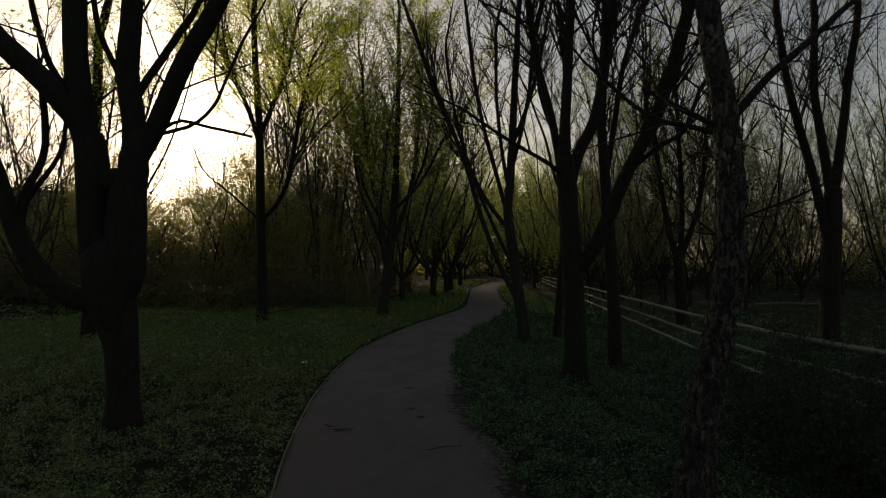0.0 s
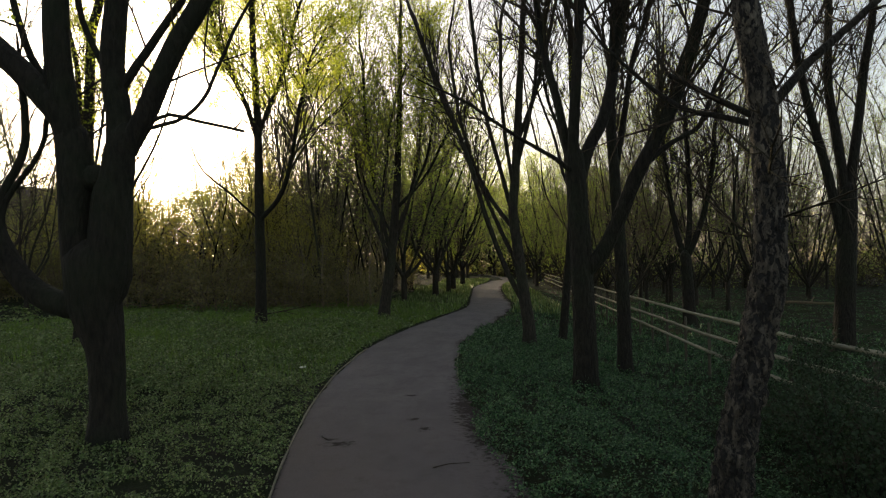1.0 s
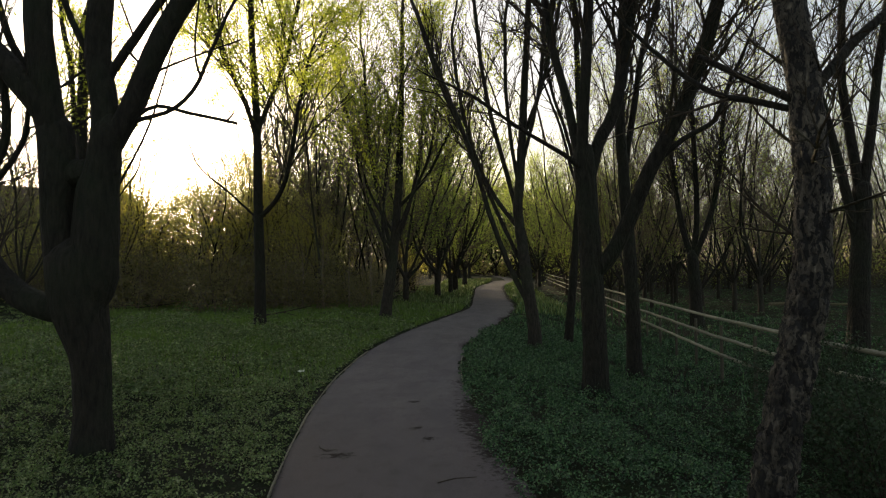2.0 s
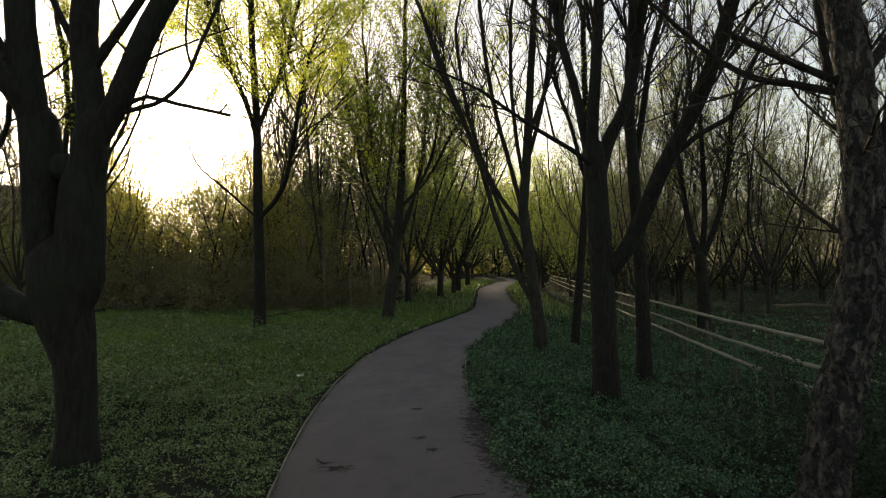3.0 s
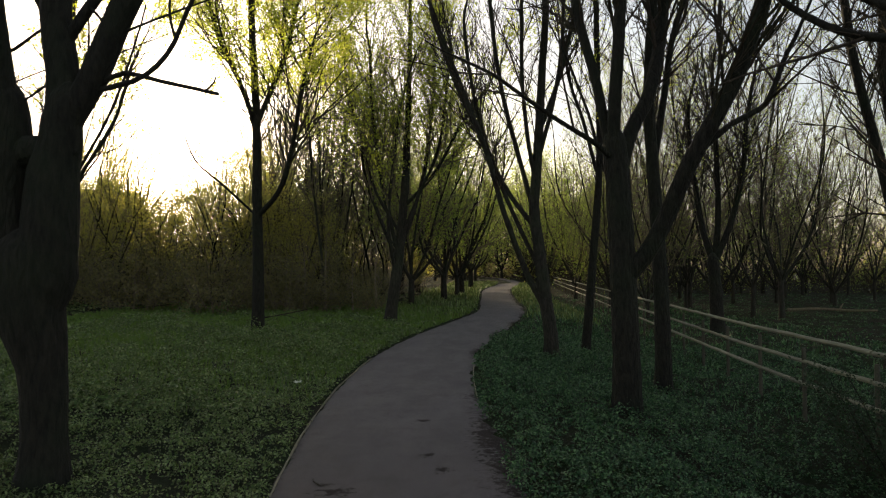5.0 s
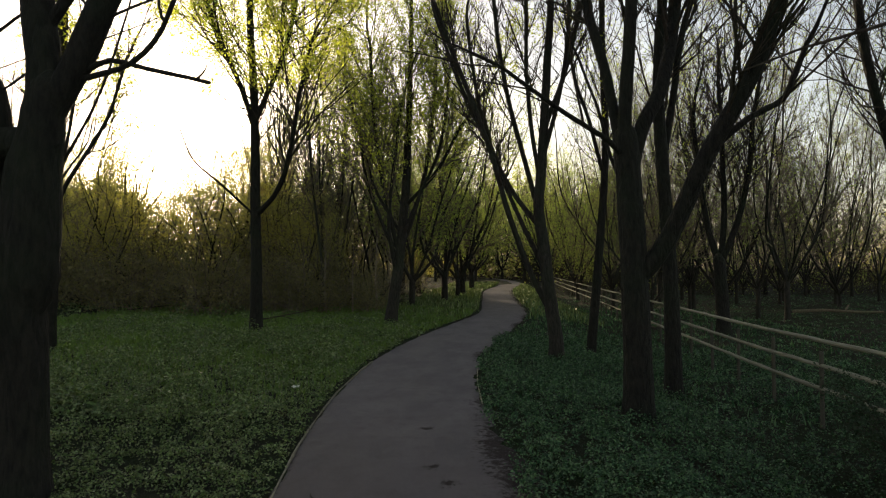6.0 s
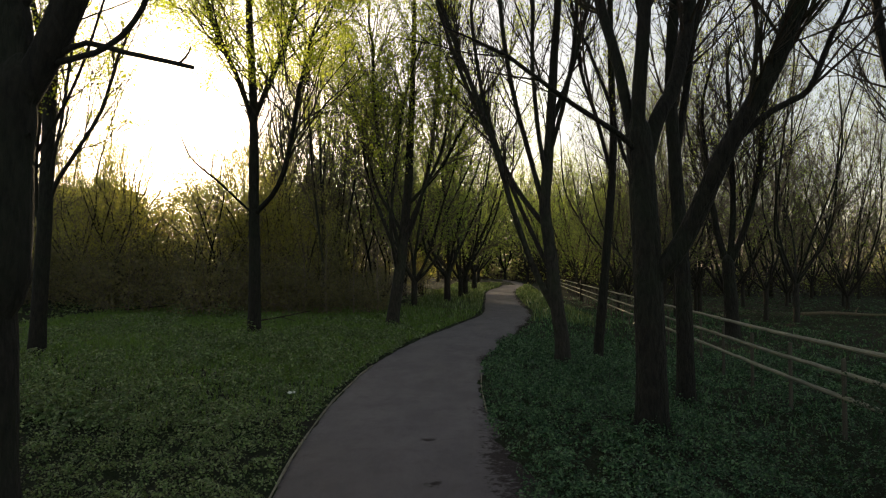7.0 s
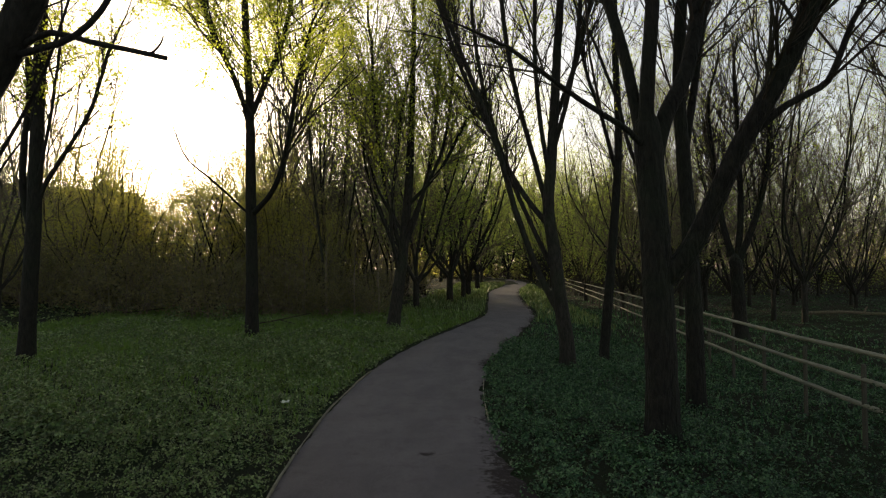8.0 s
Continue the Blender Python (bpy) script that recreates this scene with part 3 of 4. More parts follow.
# the leaning tree at the path's bend
forked_tree("leaning_tree", planted(1.17, 12.55), "slim tree with stems fanning out over the path",
            [([(0, 0, 0), (-0.01, 0, 0.42), (-0.1, 0, 1.02), (-0.19, 0, 1.83), (-0.28, 0, 2.59), (-0.22, 0, 3.36), (-0.16, 0, 4.38), (-0.09, 0, 5.4), (-0.03, 0, 6.6)], 0.128, 0.04, 2.2, 0.25),
             ([(-0.1, 0, 0.85), (-0.44, 0, 1.53), (-0.8, -0.2, 2.48), (-1.08, -0.3, 3.43), (-1.42, -0.4, 4.32), (-1.75, -0.5, 5.09), (-2.08, -0.6, 5.96)], 0.055, 0.03, 2, 0),
             ([(-0.28, 0, 2.5), (-0.52, 0.2, 3.5), (-0.77, 0.3, 4.47), (-0.94, 0.4, 5.46), (-1.06, 0.5, 6.68)], 0.045, 0.035, 1.6, 0),
             ([(-0.26, 0, 2.25), (-0.73, 0.3, 2.94), (-1.14, 0.5, 3.83), (-1.62, 0.7, 4.91), (-2.06, 0.8, 6.18)], 0.045, 0.03, 1.6, 0),
             ([(-0.19, 0, 3.9), (0.16, 0.2, 4.84), (0.39, 0.3, 5.7), (0.57, 0.4, 6.58)], 0.045, 0.03, 1.6, 0),
             ([(-0.15, 0, 1.45), (-0.58, 0.2, 2.4), (-0.98, 0.4, 3.4), (-1.3, 0.5, 4.5), (-1.5, 0.6, 5.7)], 0.042, 0.028, 1.8, 0),
             ([(-0.25, 0, 3.0), (-0.4, -0.1, 3.9), (-0.5, -0.2, 4.9), (-0.52, -0.2, 6.1)], 0.04, 0.028, 1.8, 0),
             ([(-0.21, 0, 3.4), (0.02, -0.2, 4.3), (0.17, -0.3, 5.2), (0.22, -0.3, 6.3)], 0.04, 0.028, 1.8, 0)],
            [], 14, leafy=0, bark=GREY_BARK, twig=(9, 1.4, 30, 0.11), sub=(7, 4), thin=0.6)

forked_tree("thin_tree", planted(1.98, 14.1), "thin straight young tree",
            [([(0, 0, 0), (0.11, 0, 1.33), (0.21, 0, 2.7), (0.27, 0, 4.08), (0.24, 0, 5.35), (0.21, 0, 6.75)], 0.095, 0.05, 1.6, 0.15),
             ([(0.24, 0, 3.55), (-0.01, 0, 4.55), (-0.28, 0, 5.37), (-0.39, 0, 6.18)], 0.04, 0.025, 1.4, 0)], [], 15, leafy=0.2, twig=(11, 1.5, 36, 0.1), sub=(7, 4), thin=0.6)

# across the grass
forked_tree("young_maple", planted(-4.95, 15.1), "upright young maple with fresh yellow-green leaves high up",
            [([(0.02, 0, 0), (0.01, 0, 1.29), (-0.03, 0, 2.63), (-0.05, 0, 3.85), (-0.08, 0, 4.88), (-0.15, 0, 5.91), (-0.23, 0, 7.47)], 0.14, 0.06, 2, 0.2),
             ([(0, 0, 2.55), (0.52, -0.3, 2.97), (0.82, -0.5, 3.5), (1.02, -0.6, 4.34), (1.13, -0.6, 5.07)], 0.06, 0.035, 2, 0),
             ([(-0.05, 0, 4.55), (0.17, 0.3, 5.4), (0.46, 0.5, 6.38), (0.64, 0.6, 7.42)], 0.065, 0.04, 1.6, 0),
             ([(-0.08, 0, 4.6), (-0.31, -0.3, 5.44), (-0.61, -0.5, 6.15), (-0.78, -0.7, 6.95)], 0.06, 0.04, 1.6, 0)],
            [([(-0.05, 0, 2.57), (-0.84, 0.2, 3.24), (-1.53, 0.3, 3.82), (-1.9, 0.4, 4.55)], 0.026, 0.014, 0.6)], 16, leafy=0.9, per_seat=6, size=0.05, twig=(15, 2.4, 42, 0.05), sub=(7, 4), leaf_from=5.3, thin=0.62)

forked_tree("clustered_tree", planted(-2.49, 18.25), "many-stemmed tree thick with fine upright branches and green buds",
            [([(-0.02, 0, 0), (0.03, 0, 0.48), (0.2, 0, 1.71), (0.3, 0, 2.7), (0.4, 0, 4.01), (0.45, 0, 5.56), (0.51, 0, 7.11), (0.55, 0, 8.6)], 0.17, 0.035, 1.5, 0.25),
             ([(0.18, 0, 1.8), (0.57, 0.2, 2.95), (0.88, 0.3, 4.21), (1.05, 0.3, 5.62), (1.14, 0.3, 7.19)], 0.06, 0.03, 2, 0),
             ([(0.19, 0, 1.9), (-0.06, -0.3, 3.06), (-0.26, -0.4, 4.27), (-0.39, -0.5, 5.61), (-0.46, -0.5, 7.13)], 0.06, 0.03, 2, 0),
             ([(0.24, 0, 2.4), (-0.5, 0.4, 3.62), (-0.9, 0.6, 4.9)], 0.045, 0.025, 3, 0),
             ([(0.35, 0, 3.1), (1.2, -0.4, 3.93), (1.75, -0.6, 4.9)], 0.05, 0.03, 3, 0),
             ([(0.1, 0, 1.4), (0.0, -0.5, 2.8), (0.25, -0.8, 4.6)], 0.05, 0.03, 3.5, 0),
             ([(0.2, 0, 2.1), (0.75, -0.3, 3.3), (1.3, -0.4, 4.5), (1.55, -0.5, 5.8)], 0.045, 0.03, 2.5, 0),
             ([(0.16, 0, 1.7), (-0.3, 0.3, 2.7), (-0.75, 0.4, 3.9), (-0.95, 0.4, 5.4)], 0.045, 0.03, 2.5, 0)],
            [], 17, leafy=0.85, per_seat=4, size=0.052, thin=0.55, twig=(11, 2.5, 33, 0.08), bark=GREY_BARK, sub=(6, 4), twig_bark=TWIG_PALE)

# the birch close by
forked_tree("birch_tree", (1.66, 3.62, -0.14), "old birch trunk with flaking pale bark over dark fissures",
            [([(-0.14, 0, 0), (-0.12, 0, 0.3), (-0.08, 0, 0.66), (0.02, 0, 1.11), (0.11, 0, 1.52), (0.13, 0, 1.89), (0.12, 0, 2.18), (0.1, 0, 2.48), (0.07, 0, 2.77), (0.04, 0, 3.1)], 0.093, 0.064, 3.5, 0.35)],
            [([(0.13, 0, 2.40), (0.38, 0.1, 2.66), (0.64, 0.2, 2.88), (0.91, 0.3, 3.13)], 0.026, 0.018, 1.2),
             ([(0.09, 0, 2.3), (-0.09, 0.1, 2.38), (-0.25, 0.2, 2.45), (-0.42, 0.3, 2.61), (-0.67, 0.3, 2.85)], 0.018, 0.01, 0.6),
             ([(0.09, 0, 2.33), (-0.02, 0.03, 2.40), (-0.17, 0.1, 2.51), (-0.32, 0.2, 2.63)], 0.018, 0.014, 0)], 18, leafy=0, per_seat=0, bark=BIRCH, twig=(5, 0.8, 45, 0.03), sub=(5, 4), step=0.014, sides=64)

forked_tree("spreading_tree", planted(7.2, 13.2), "dark tree with three long stems beyond the fence",
            [([(0.06, 0, 0), (0.1, 0, 0.54), (0.15, 0, 1.58), (0.21, 0, 2.46), (0.25, 0, 3.25)], 0.2, 0.16, 0, 0.3),
             ([(0.24, 0, 3.1), (0.44, 0, 4.39), (0.66, 0.1, 5.55), (0.91, 0.2, 6.66), (1.04, 0.3, 7.44)], 0.1, 0.055, 2.4, 0),
             ([(0.15, 0, 2.15), (-0.13, 0, 3.51), (-0.46, -0.1, 4.69), (-0.73, -0.2, 5.71), (-0.86, -0.2, 6.84)], 0.1, 0.06, 2.4, 0),
             ([(0.22, 0, 3.0), (0.07, 0.1, 4.46), (0.01, 0.2, 5.46), (0.11, 0.3, 6.92)], 0.1, 0.06, 2.4, 0)], [], 19, leafy=0, twig=(11, 2.0, 38, 0.08), sub=(8, 4), thin=0.65)

forked_tree("low_forked_tree", planted(6.15, 19.05), "dark tree forking low behind the fence",
            [([(0.05, 0, 0), (0.01, 0, 1.14), (-0.03, 0, 2.0)], 0.19, 0.15, 0, 0.25),
             ([(-0.03, 0, 1.85), (-0.25, 0.2, 2.86), (-0.44, 0.3, 4.3), (-0.53, 0.4, 5.75)], 0.09, 0.05, 2, 0),
             ([(-0.03, 0, 1.85), (0.37, -0.2, 3.0), (0.6, -0.4, 4.29), (0.7, -0.5, 5.72)], 0.09, 0.05, 2, 0),
             ([(-0.02, 0, 1.8), (0.1, 0, 3.14), (0.09, 0, 4.58), (0.01, 0, 6.47)], 0.09, 0.05, 1.5, 0)], [], 20, leafy=0.1, twig=(13, 2.2, 38, 0.08), sub=(8, 4), thin=0.7)

forked_tree("slender_maple", planted(-6.76, 11.14), "slender dark maple standing in the grass, few young leaves",
            [([(-0.02, 0, 0.0), (0.02, 0, 0.94), (0.07, 0, 1.99), (0.11, 0, 3.32), (0.14, 0, 4.45), (0.17, 0, 5.54)], 0.118, 0.07, 3, 0.25),
             ([(0.05, 0, 1.85), (-0.14, 0.05, 2.55), (-0.17, 0.1, 3.25), (-0.1, 0.1, 4.05), (-0.16, 0.1, 4.95)], 0.05, 0.04, 3, 0),
             ([(0.08, 0, 2.1), (0.22, 0, 2.59), (0.58, 0, 3.15), (0.92, 0, 3.72), (1.2, 0, 4.55)], 0.036, 0.02, 1.0, 0),
             ([(0.1, 0, 2.55), (0.3, -0.1, 3.15), (0.42, -0.1, 3.85), (0.62, -0.2, 4.75)], 0.028, 0.016, 1.0, 0)],
            [], 21, leafy=0.4, per_seat=3, leaf_from=2.6, twig=(9, 1.3, 42, 0.08), thin=0.6)


# ---- the woods behind: a few grown kinds, planted again and again ----
def grown(name, seed, height, stems, lean, radius, label, group, leafy, per_seat, size, twig, bark=BARK, leaf=LEAF, sub=(6, 4), category="tree", thin=1.0, low=0.25, scatter=0.07, twig_bark=TWIG, leaf_from=0.0, heights=(0.55, 0.95), bole=0.0, dome=0.0):
    w = Wood(seed)
    w.points, w.leaf_from = (5, 3, 2), leaf_from
    rng = w.rng
    count, length, spread, lift = twig
    if bole:
        p = curve_through([(0, 0, 0), (*rng.normal(0, 0.03, 2), bole * 0.5), (0, 0, bole), (0, 0, bole + 0.12)], 0.25)
        w.limbs.append((p, np.concatenate([[radius * 1.9], np.linspace(radius * 1.6, radius * 1.35, len(p) - 2), [radius * 0.5]])))
    for k in range(stems):
        a = rng.uniform(0, 6.28) if not bole else 6.28 * (k + rng.uniform(-0.3, 0.3)) / stems
        way = np.array((math.cos(a) * lean, math.sin(a) * lean, 1.0)) * (rng.uniform(0.3, 1) if stems > 1 else 0.3)
        way[2] = 1
        h = height * (1 if k == 0 else rng.uniform(*heights))
        foot = np.array((math.cos(a), math.sin(a), 0)) * (0.1 * stems**0.5 if stems > 1 else 0)
        pts = [foot + way * (h * f) + np.array((*rng.normal(0, (0.022 if stems > 1 else 0.009) * h, 2), 0)) * (f > 0) for f in (0, 0.15, 0.4, 0.7, 1.0)]
        if bole:  # stems that fan out of one short trunk
            out = np.array((math.cos(a), math.sin(a), 0)) * lean * h * rng.uniform(0.35, 1.0)
            pts = [np.array((0, 0, bole * 0.85)) + out * f**0.75 + np.array((0, 0, (h - bole) * f)) + np.array((*rng.normal(0, 0.02 * h, 2), 0)) * (f > 0.1) for f in (0, 0.15, 0.4, 0.7, 1.0)]
        if dome:  # stems that arch out to a rounded crown
            a, out = 2.4 * k + rng.uniform(-0.4, 0.4), math.sqrt((k + 0.5) / stems)
            tip = np.array((math.cos(a) * dome * out, math.sin(a) * dome * out, height * math.sqrt(1 - 0.72 * out * out) * rng.uniform(0.88, 1.0)))
            pts = [foot + (tip - foot) * np.array((f**1.35, f**1.35, f**0.9)) + np.array((*rng.normal(0, 0.02 * height, 2), 0)) * (f > 0) for f in (0, 0.2, 0.45, 0.7, 0.93)]
        r0 = radius * (1 if stems == 1 else rng.uniform(0.5, 0.9))
        p = curve_through(pts, 0.5)
        r = np.linspace(r0, r0 * 0.15, len(p))
        r[0] *= 1.25
        w.limbs.append((p, r))
        w.sprout(p, r, count, length, spread, lift, low, 1, leafy, sub, thin)
    return finish_tree(w, name, (0, 0, 0), label, bark, leaf, per_seat, size, seed, 7, category, group, True, scatter, twig_bark)


ASPEN = [grown("aspen_tree", 40 + i, 11 + i, 4, 0.22, 0.07, "tall thin tree with steep branches in early leaf", "trees of the thicket", 0.15, 2, 0.05,
               (17, 2.7, 37, 0.07), GREY_BARK, sub=(7, 4), thin=1.0, scatter=0.12, low=0.22, heights=(0.7, 1.0), twig_bark=TWIG_PALE) for i in range(3)]
ALDER = [grown("alder_tree", 50 + i, 9.6 + 1.3 * i, 7, 0.40, 0.052, "dark many-stemmed tree with a mesh of fine twigs", "trees beyond the fence", 0.2, 2, 0.05,
               (12, 2.4, 36, 0.11), GREY_BARK, LEAF_MID, sub=(8, 5), thin=1.0, twig_bark=TWIG_PALE, scatter=0.12, low=0.12, heights=(0.75, 1.0), bole=0.7 + 0.3 * i) for i in range(3)]
SALLOW = [grown("sallow_tree", 56 + i, 9.0 + 0.8 * i, 6, 0.40, 0.085, "many-stemmed tree hazed with small green leaves", "trees along the path", 0.7, 3, 0.066,
                (12, 2.5, 38, 0.07), GREY_BARK, LEAF_MID, sub=(6, 4), thin=1.0, twig_bark=TWIG_PALE, scatter=0.18, low=0.15, heights=(0.75, 1.0), bole=1.0 + 0.2 * i) for i in range(2)]
SAPLING = [grown("sapling", 46, 4.2, 1, 0.05, 0.07, "slim pale bare sapling at the wood's edge", "saplings at the wood's edge", 0, 0, 0.05, (9, 0.9, 40, 0.08), BRUSH, sub=(3, 2), thin=0.8, low=0.35, twig_bark=BRUSH)]
SHRUB = [grown("hawthorn_bush", 60 + i, 4.4, 14, 0.36, 0.036, "rounded tangled bush with small yellow-green leaves", "bushes along the wood's edge", 0.75, 4, 0.035,
               (7, 1.15, 42, 0.07), BARK, LEAF_DARK, (5, 3), "bush", 0.95, 0.25, 0.13, BRUSH, 0.9, (0.7, 1.0), 0.0, 1.65) for i in range(3)]
EVERGREEN = [grown("evergreen_shrub", 66, 1.25, 9, 0.55, 0.014, "dark green leafy shrub in front of the fence", "shrubs by the fence", 0.9, 3, 0.03,
                   (7, 0.5, 42, 0.03), BARK, HOLLY, (5, 3), "bush", 0.7, 0.05, 0.06, TWIG, 0.0, (0.5, 1.0))]
BRAMBLE = [grown("bramble_bush", 70 + i, 1.6, 12, 0.7, 0.02, "low dark bramble tangle with few leaves", "brambles under the trees", 0.7, 2, 0.06,
                 (5, 0.8, 55, -0.04), TWIG_PALE, LEAF_DRY, (4, 2), "bush", 1.0, 0.08, 0.12, TWIG_PALE) for i in range(2)]
PLACED = set()


def plant(kinds, spots, rng, scale=(0.85, 1.15)):
    for x, y in spots:
        kind = kinds[int(rng.integers(len(kinds)))]
        size = rng.uniform(*scale)
        m = Matrix.Translation(planted(x, y)) @ Matrix.Rotation(rng.uniform(0, 6.28), 4, "Z") @ Matrix.Scale(size, 4)
        if kind.name not in PLACED:
            PLACED.add(kind.name)
            kind.matrix_basis = m
        else:
            made = copy_thing(kind, Matrix.Identity(4))
            made.matrix_basis = m


def strewn(rng, count, xs, ys, apart, keep=lambda x, y: True):
    got = []
    for _ in range(count * 40):
        x, y = rng.uniform(*xs), rng.uniform(*ys)
        if keep(x, y) and off_path(x, y)[0] > 1.2 and all((x - a) ** 2 + (y - b) ** 2 > apart**2 for a, b in got):
            got.append((x, y))
            if len(got) == count:
                break
    return got


rng = np.random.default_rng(5)
# the line of trees along the path, farther off
for x, y, size in ((-2.75, 25.0, 0.9), (-1.9, 29.8, 1.1), (-4.2, 33, 1.05), (-1.4, 37, 1.3), (-1.2, 47, 1.35), (-4.8, 43, 1.2), (-1.2, 62, 1.2), (-3.6, 55, 1.3), (-2.6, 72, 1.3), (-5.5, 68, 1.3), (5.0, 38, 0.8), (-5.9, 31, 0.8), (5.7, 45, 1.05), (4.6, 52, 1.2), (7.6, 55, 1.2), (5.2, 62, 1.3), (6.4, 70, 1.45), (-2.4, 84, 1.5), (4.6, 84, 1.6), (9.5, 66, 1.35), (12, 74, 1.5), (2.0, 97, 1.8), (7.0, 94, 1.7), (-7, 92, 1.7), (-9, 74, 1.4)):
    plant(SALLOW, [(x, y)], rng, (size, size))
plant(ASPEN, [(-6.9, 26.9), (-7.9, 24.6), (-5.9, 25.4), (-9.3, 27.5), (-4.6, 31), (-7.2, 30), (-6.0, 29), (-8.6, 29.5), (-16.8, 24.2), (-5.3, 22.6), (-4.3, 26.4)], rng, (0.85, 1.05))
# the thicket
plant(ASPEN, strewn(rng, 18, (-30, -4), (28, 60), 2.4, lambda x, y: -x > 4 + 0.12 * (y - 26) and not (-0.64 < x / y < -0.36)), rng)
plant(SALLOW, strewn(rng, 7, (-13, -3.4), (34, 62), 3.0), rng, (0.8, 1.1))
# bushes along the wood's edge, two rows; they dip where the sun stands
for y, gain in ((23.5, 1.0), (27.8, 1.13)):
    for k, (way, top) in enumerate(((-0.98, 3.8), (-0.90, 3.6), (-0.82, 3.4), (-0.75, 3.1), (-0.69, 3.3), (-0.635, 5.5), (-0.58, 5.6), (-0.508, 3.8), (-0.44, 5.4), (-0.385, 5.6), (-0.335, 4.6), (-0.28, 3.8), (-0.225, 3.4))):
        row = y + 0.7 * math.sin(2.3 * k + y)
        if way > -0.24 and gain == 1.0:
            continue
        plant([SHRUB[k % 3]], [(way * (row - 1.5), row)], rng, (top * gain / 3.7, top * gain / 3.7))
plant(SHRUB, strewn(rng, 6, (-10, -3.6), (30, 46), 2.2), rng, (0.6, 0.85))
plant(SHRUB, strewn(rng, 8, (-26, -15), (13, 20), 2.0), rng, (0.7, 0.95))
plant(SAPLING, [(-4.1, 21.0), (-3.5, 21.6), (-3.1, 22.0), (-4.9, 20.8), (-6.4, 21.6), (-5.5, 20.6)], rng, (0.45, 0.65))
plant(BRAMBLE, strewn(rng, 20, (-20, -5.4), (20, 24), 1.1), rng, (1.0, 1.6))
plant(BRAMBLE, strewn(rng, 8, (-7, -3.0), (20.2, 25), 0.9), rng, (0.7, 1.1))
plant(SHRUB, [(-1.6, 70), (-4.2, 75), (-6.8, 83), (0.2, 96), (3.0, 93), (5.6, 90)], rng, (0.5, 0.65))
# beyond the fence
plant(ALDER, [(5.6, 24.2), (5.3, 29.5), (6.9, 26.6), (8.4, 29.2), (6.6, 33.5), (9.4, 24.8), (8.0, 38)], rng, (0.9, 1.1))
plant(ALDER, strewn(rng, 29, (7.5, 34), (21, 50), 2.5, lambda x, y: x > 7.5 + 0.06 * (y - 20) and x < y * 0.75 and not (10 < x < 18 and 25 < y < 30)), rng, (0.9, 1.3))
plant(SALLOW, strewn(rng, 5, (9, 24), (46, 62), 3.2, lambda x, y: x > 0.2 * y), rng, (0.8, 1.1))
plant(SHRUB, strewn(rng, 5, (8, 45), (44, 62), 2.6, lambda x, y: x > 0.2 * y), rng, (0.4, 0.6))
plant(ALDER, [(-21, 27), (-13.3, 18.6), (-25, 30), (-19, 17)], rng, (0.8, 1.0))
# unseen trees and bushes, added behind and beside to darken the trunks' fronts
plant(ALDER, [(-7, -5), (6.5, -4), (-10, 1), (9.5, 3.5), (0.2, -14)], rng, (0.9, 1.1))
plant(SHRUB, [(-9, -6), (8.5, -8), (2.5, -19)], rng, (0.8, 1.1))
plant(EVERGREEN, [(2.95, 4.75), (3.3, 5.5), (3.2, 3.9), (3.42, 6.25), (3.1, 5.1), (3.5, 6.95), (5.0, 6.6), (6.3, 8.4)], rng, (0.75, 0.95))
plant(SALLOW, [(-1.5, 33.4)], rng, (0.9, 0.9))


# undergrowth that closes the wood behind the bushes, and the far edge of the park
def undergrowth(name, count, spot, tops, twig_length, twig_r, leaf_size, per, leaf, label, seed, bark=TWIG):
    rng = np.random.default_rng(seed)
    x, y = spot(rng, count)
    z = rng.random(count) ** 1.3 * tops(x, y)
    foot = np.stack([x, y, ground_z(x, y) + z], 1)
    way = unit(rng.normal(0, 1, (count, 3)) * (0.7, 0.7, 0.5) + (0, 0, 0.7))
    n = np.arange(2)[None, :, None] * 2
    P = foot[:, None] + way[:, None] * n * (twig_length * rng.uniform(0.5, 1.3, (count, 1, 1))) / 2 + rng.normal(0, 0.05 * twig_length, (count, 2, 3)) * (n > 0)
    items = [(p, np.array((1.0, 0.35)) * twig_r * 1.2) for p in P]
    root = new(name)
    tagged(tubes("crown", items, 3, bark, root), kind="stuff")
    tagged(leaves("leafage", P[:, 1], per, leaf_size, leaf, root, seed, 0.35 * twig_length), kind="stuff")
    return tagged(root, label, "undergrowth", kind="stuff")


undergrowth("undergrowth", 17000, lambda r, n: (r.uniform(-34, -3.6, n), r.uniform(27, 37, n)),
            lambda x, y: np.where(((x / y > -0.56) & (x / y < -0.46)) | (x / y < -0.64), 3.4, 5.0) + 0.5 * np.sin(1.1 * x), 1.2, 0.011, 0.07, 3, LEAF_DRY, "brown undergrowth closing the thicket", 81, BRUSH)
undergrowth("undergrowth", 9000, lambda r, n: (r.uniform(6, 50, n), r.uniform(44, 54, n)),
            lambda x, y: 2.5 + 0.7 * np.sin(0.7 * x) + 0.5 * np.sin(1.9 * x), 1.4, 0.014, 0.09, 2, LEAF_MID, "dark scrub under the trees beyond the fence", 82)


def far_arc(r, n):
    a, d = np.radians(r.uniform(-44, 44, n)), r.uniform(78, 98, n)
    x, y = np.sin(a) * d, np.cos(a) * d
    return np.where(off_path(x, y)[0] < 2, x + 6, x), y


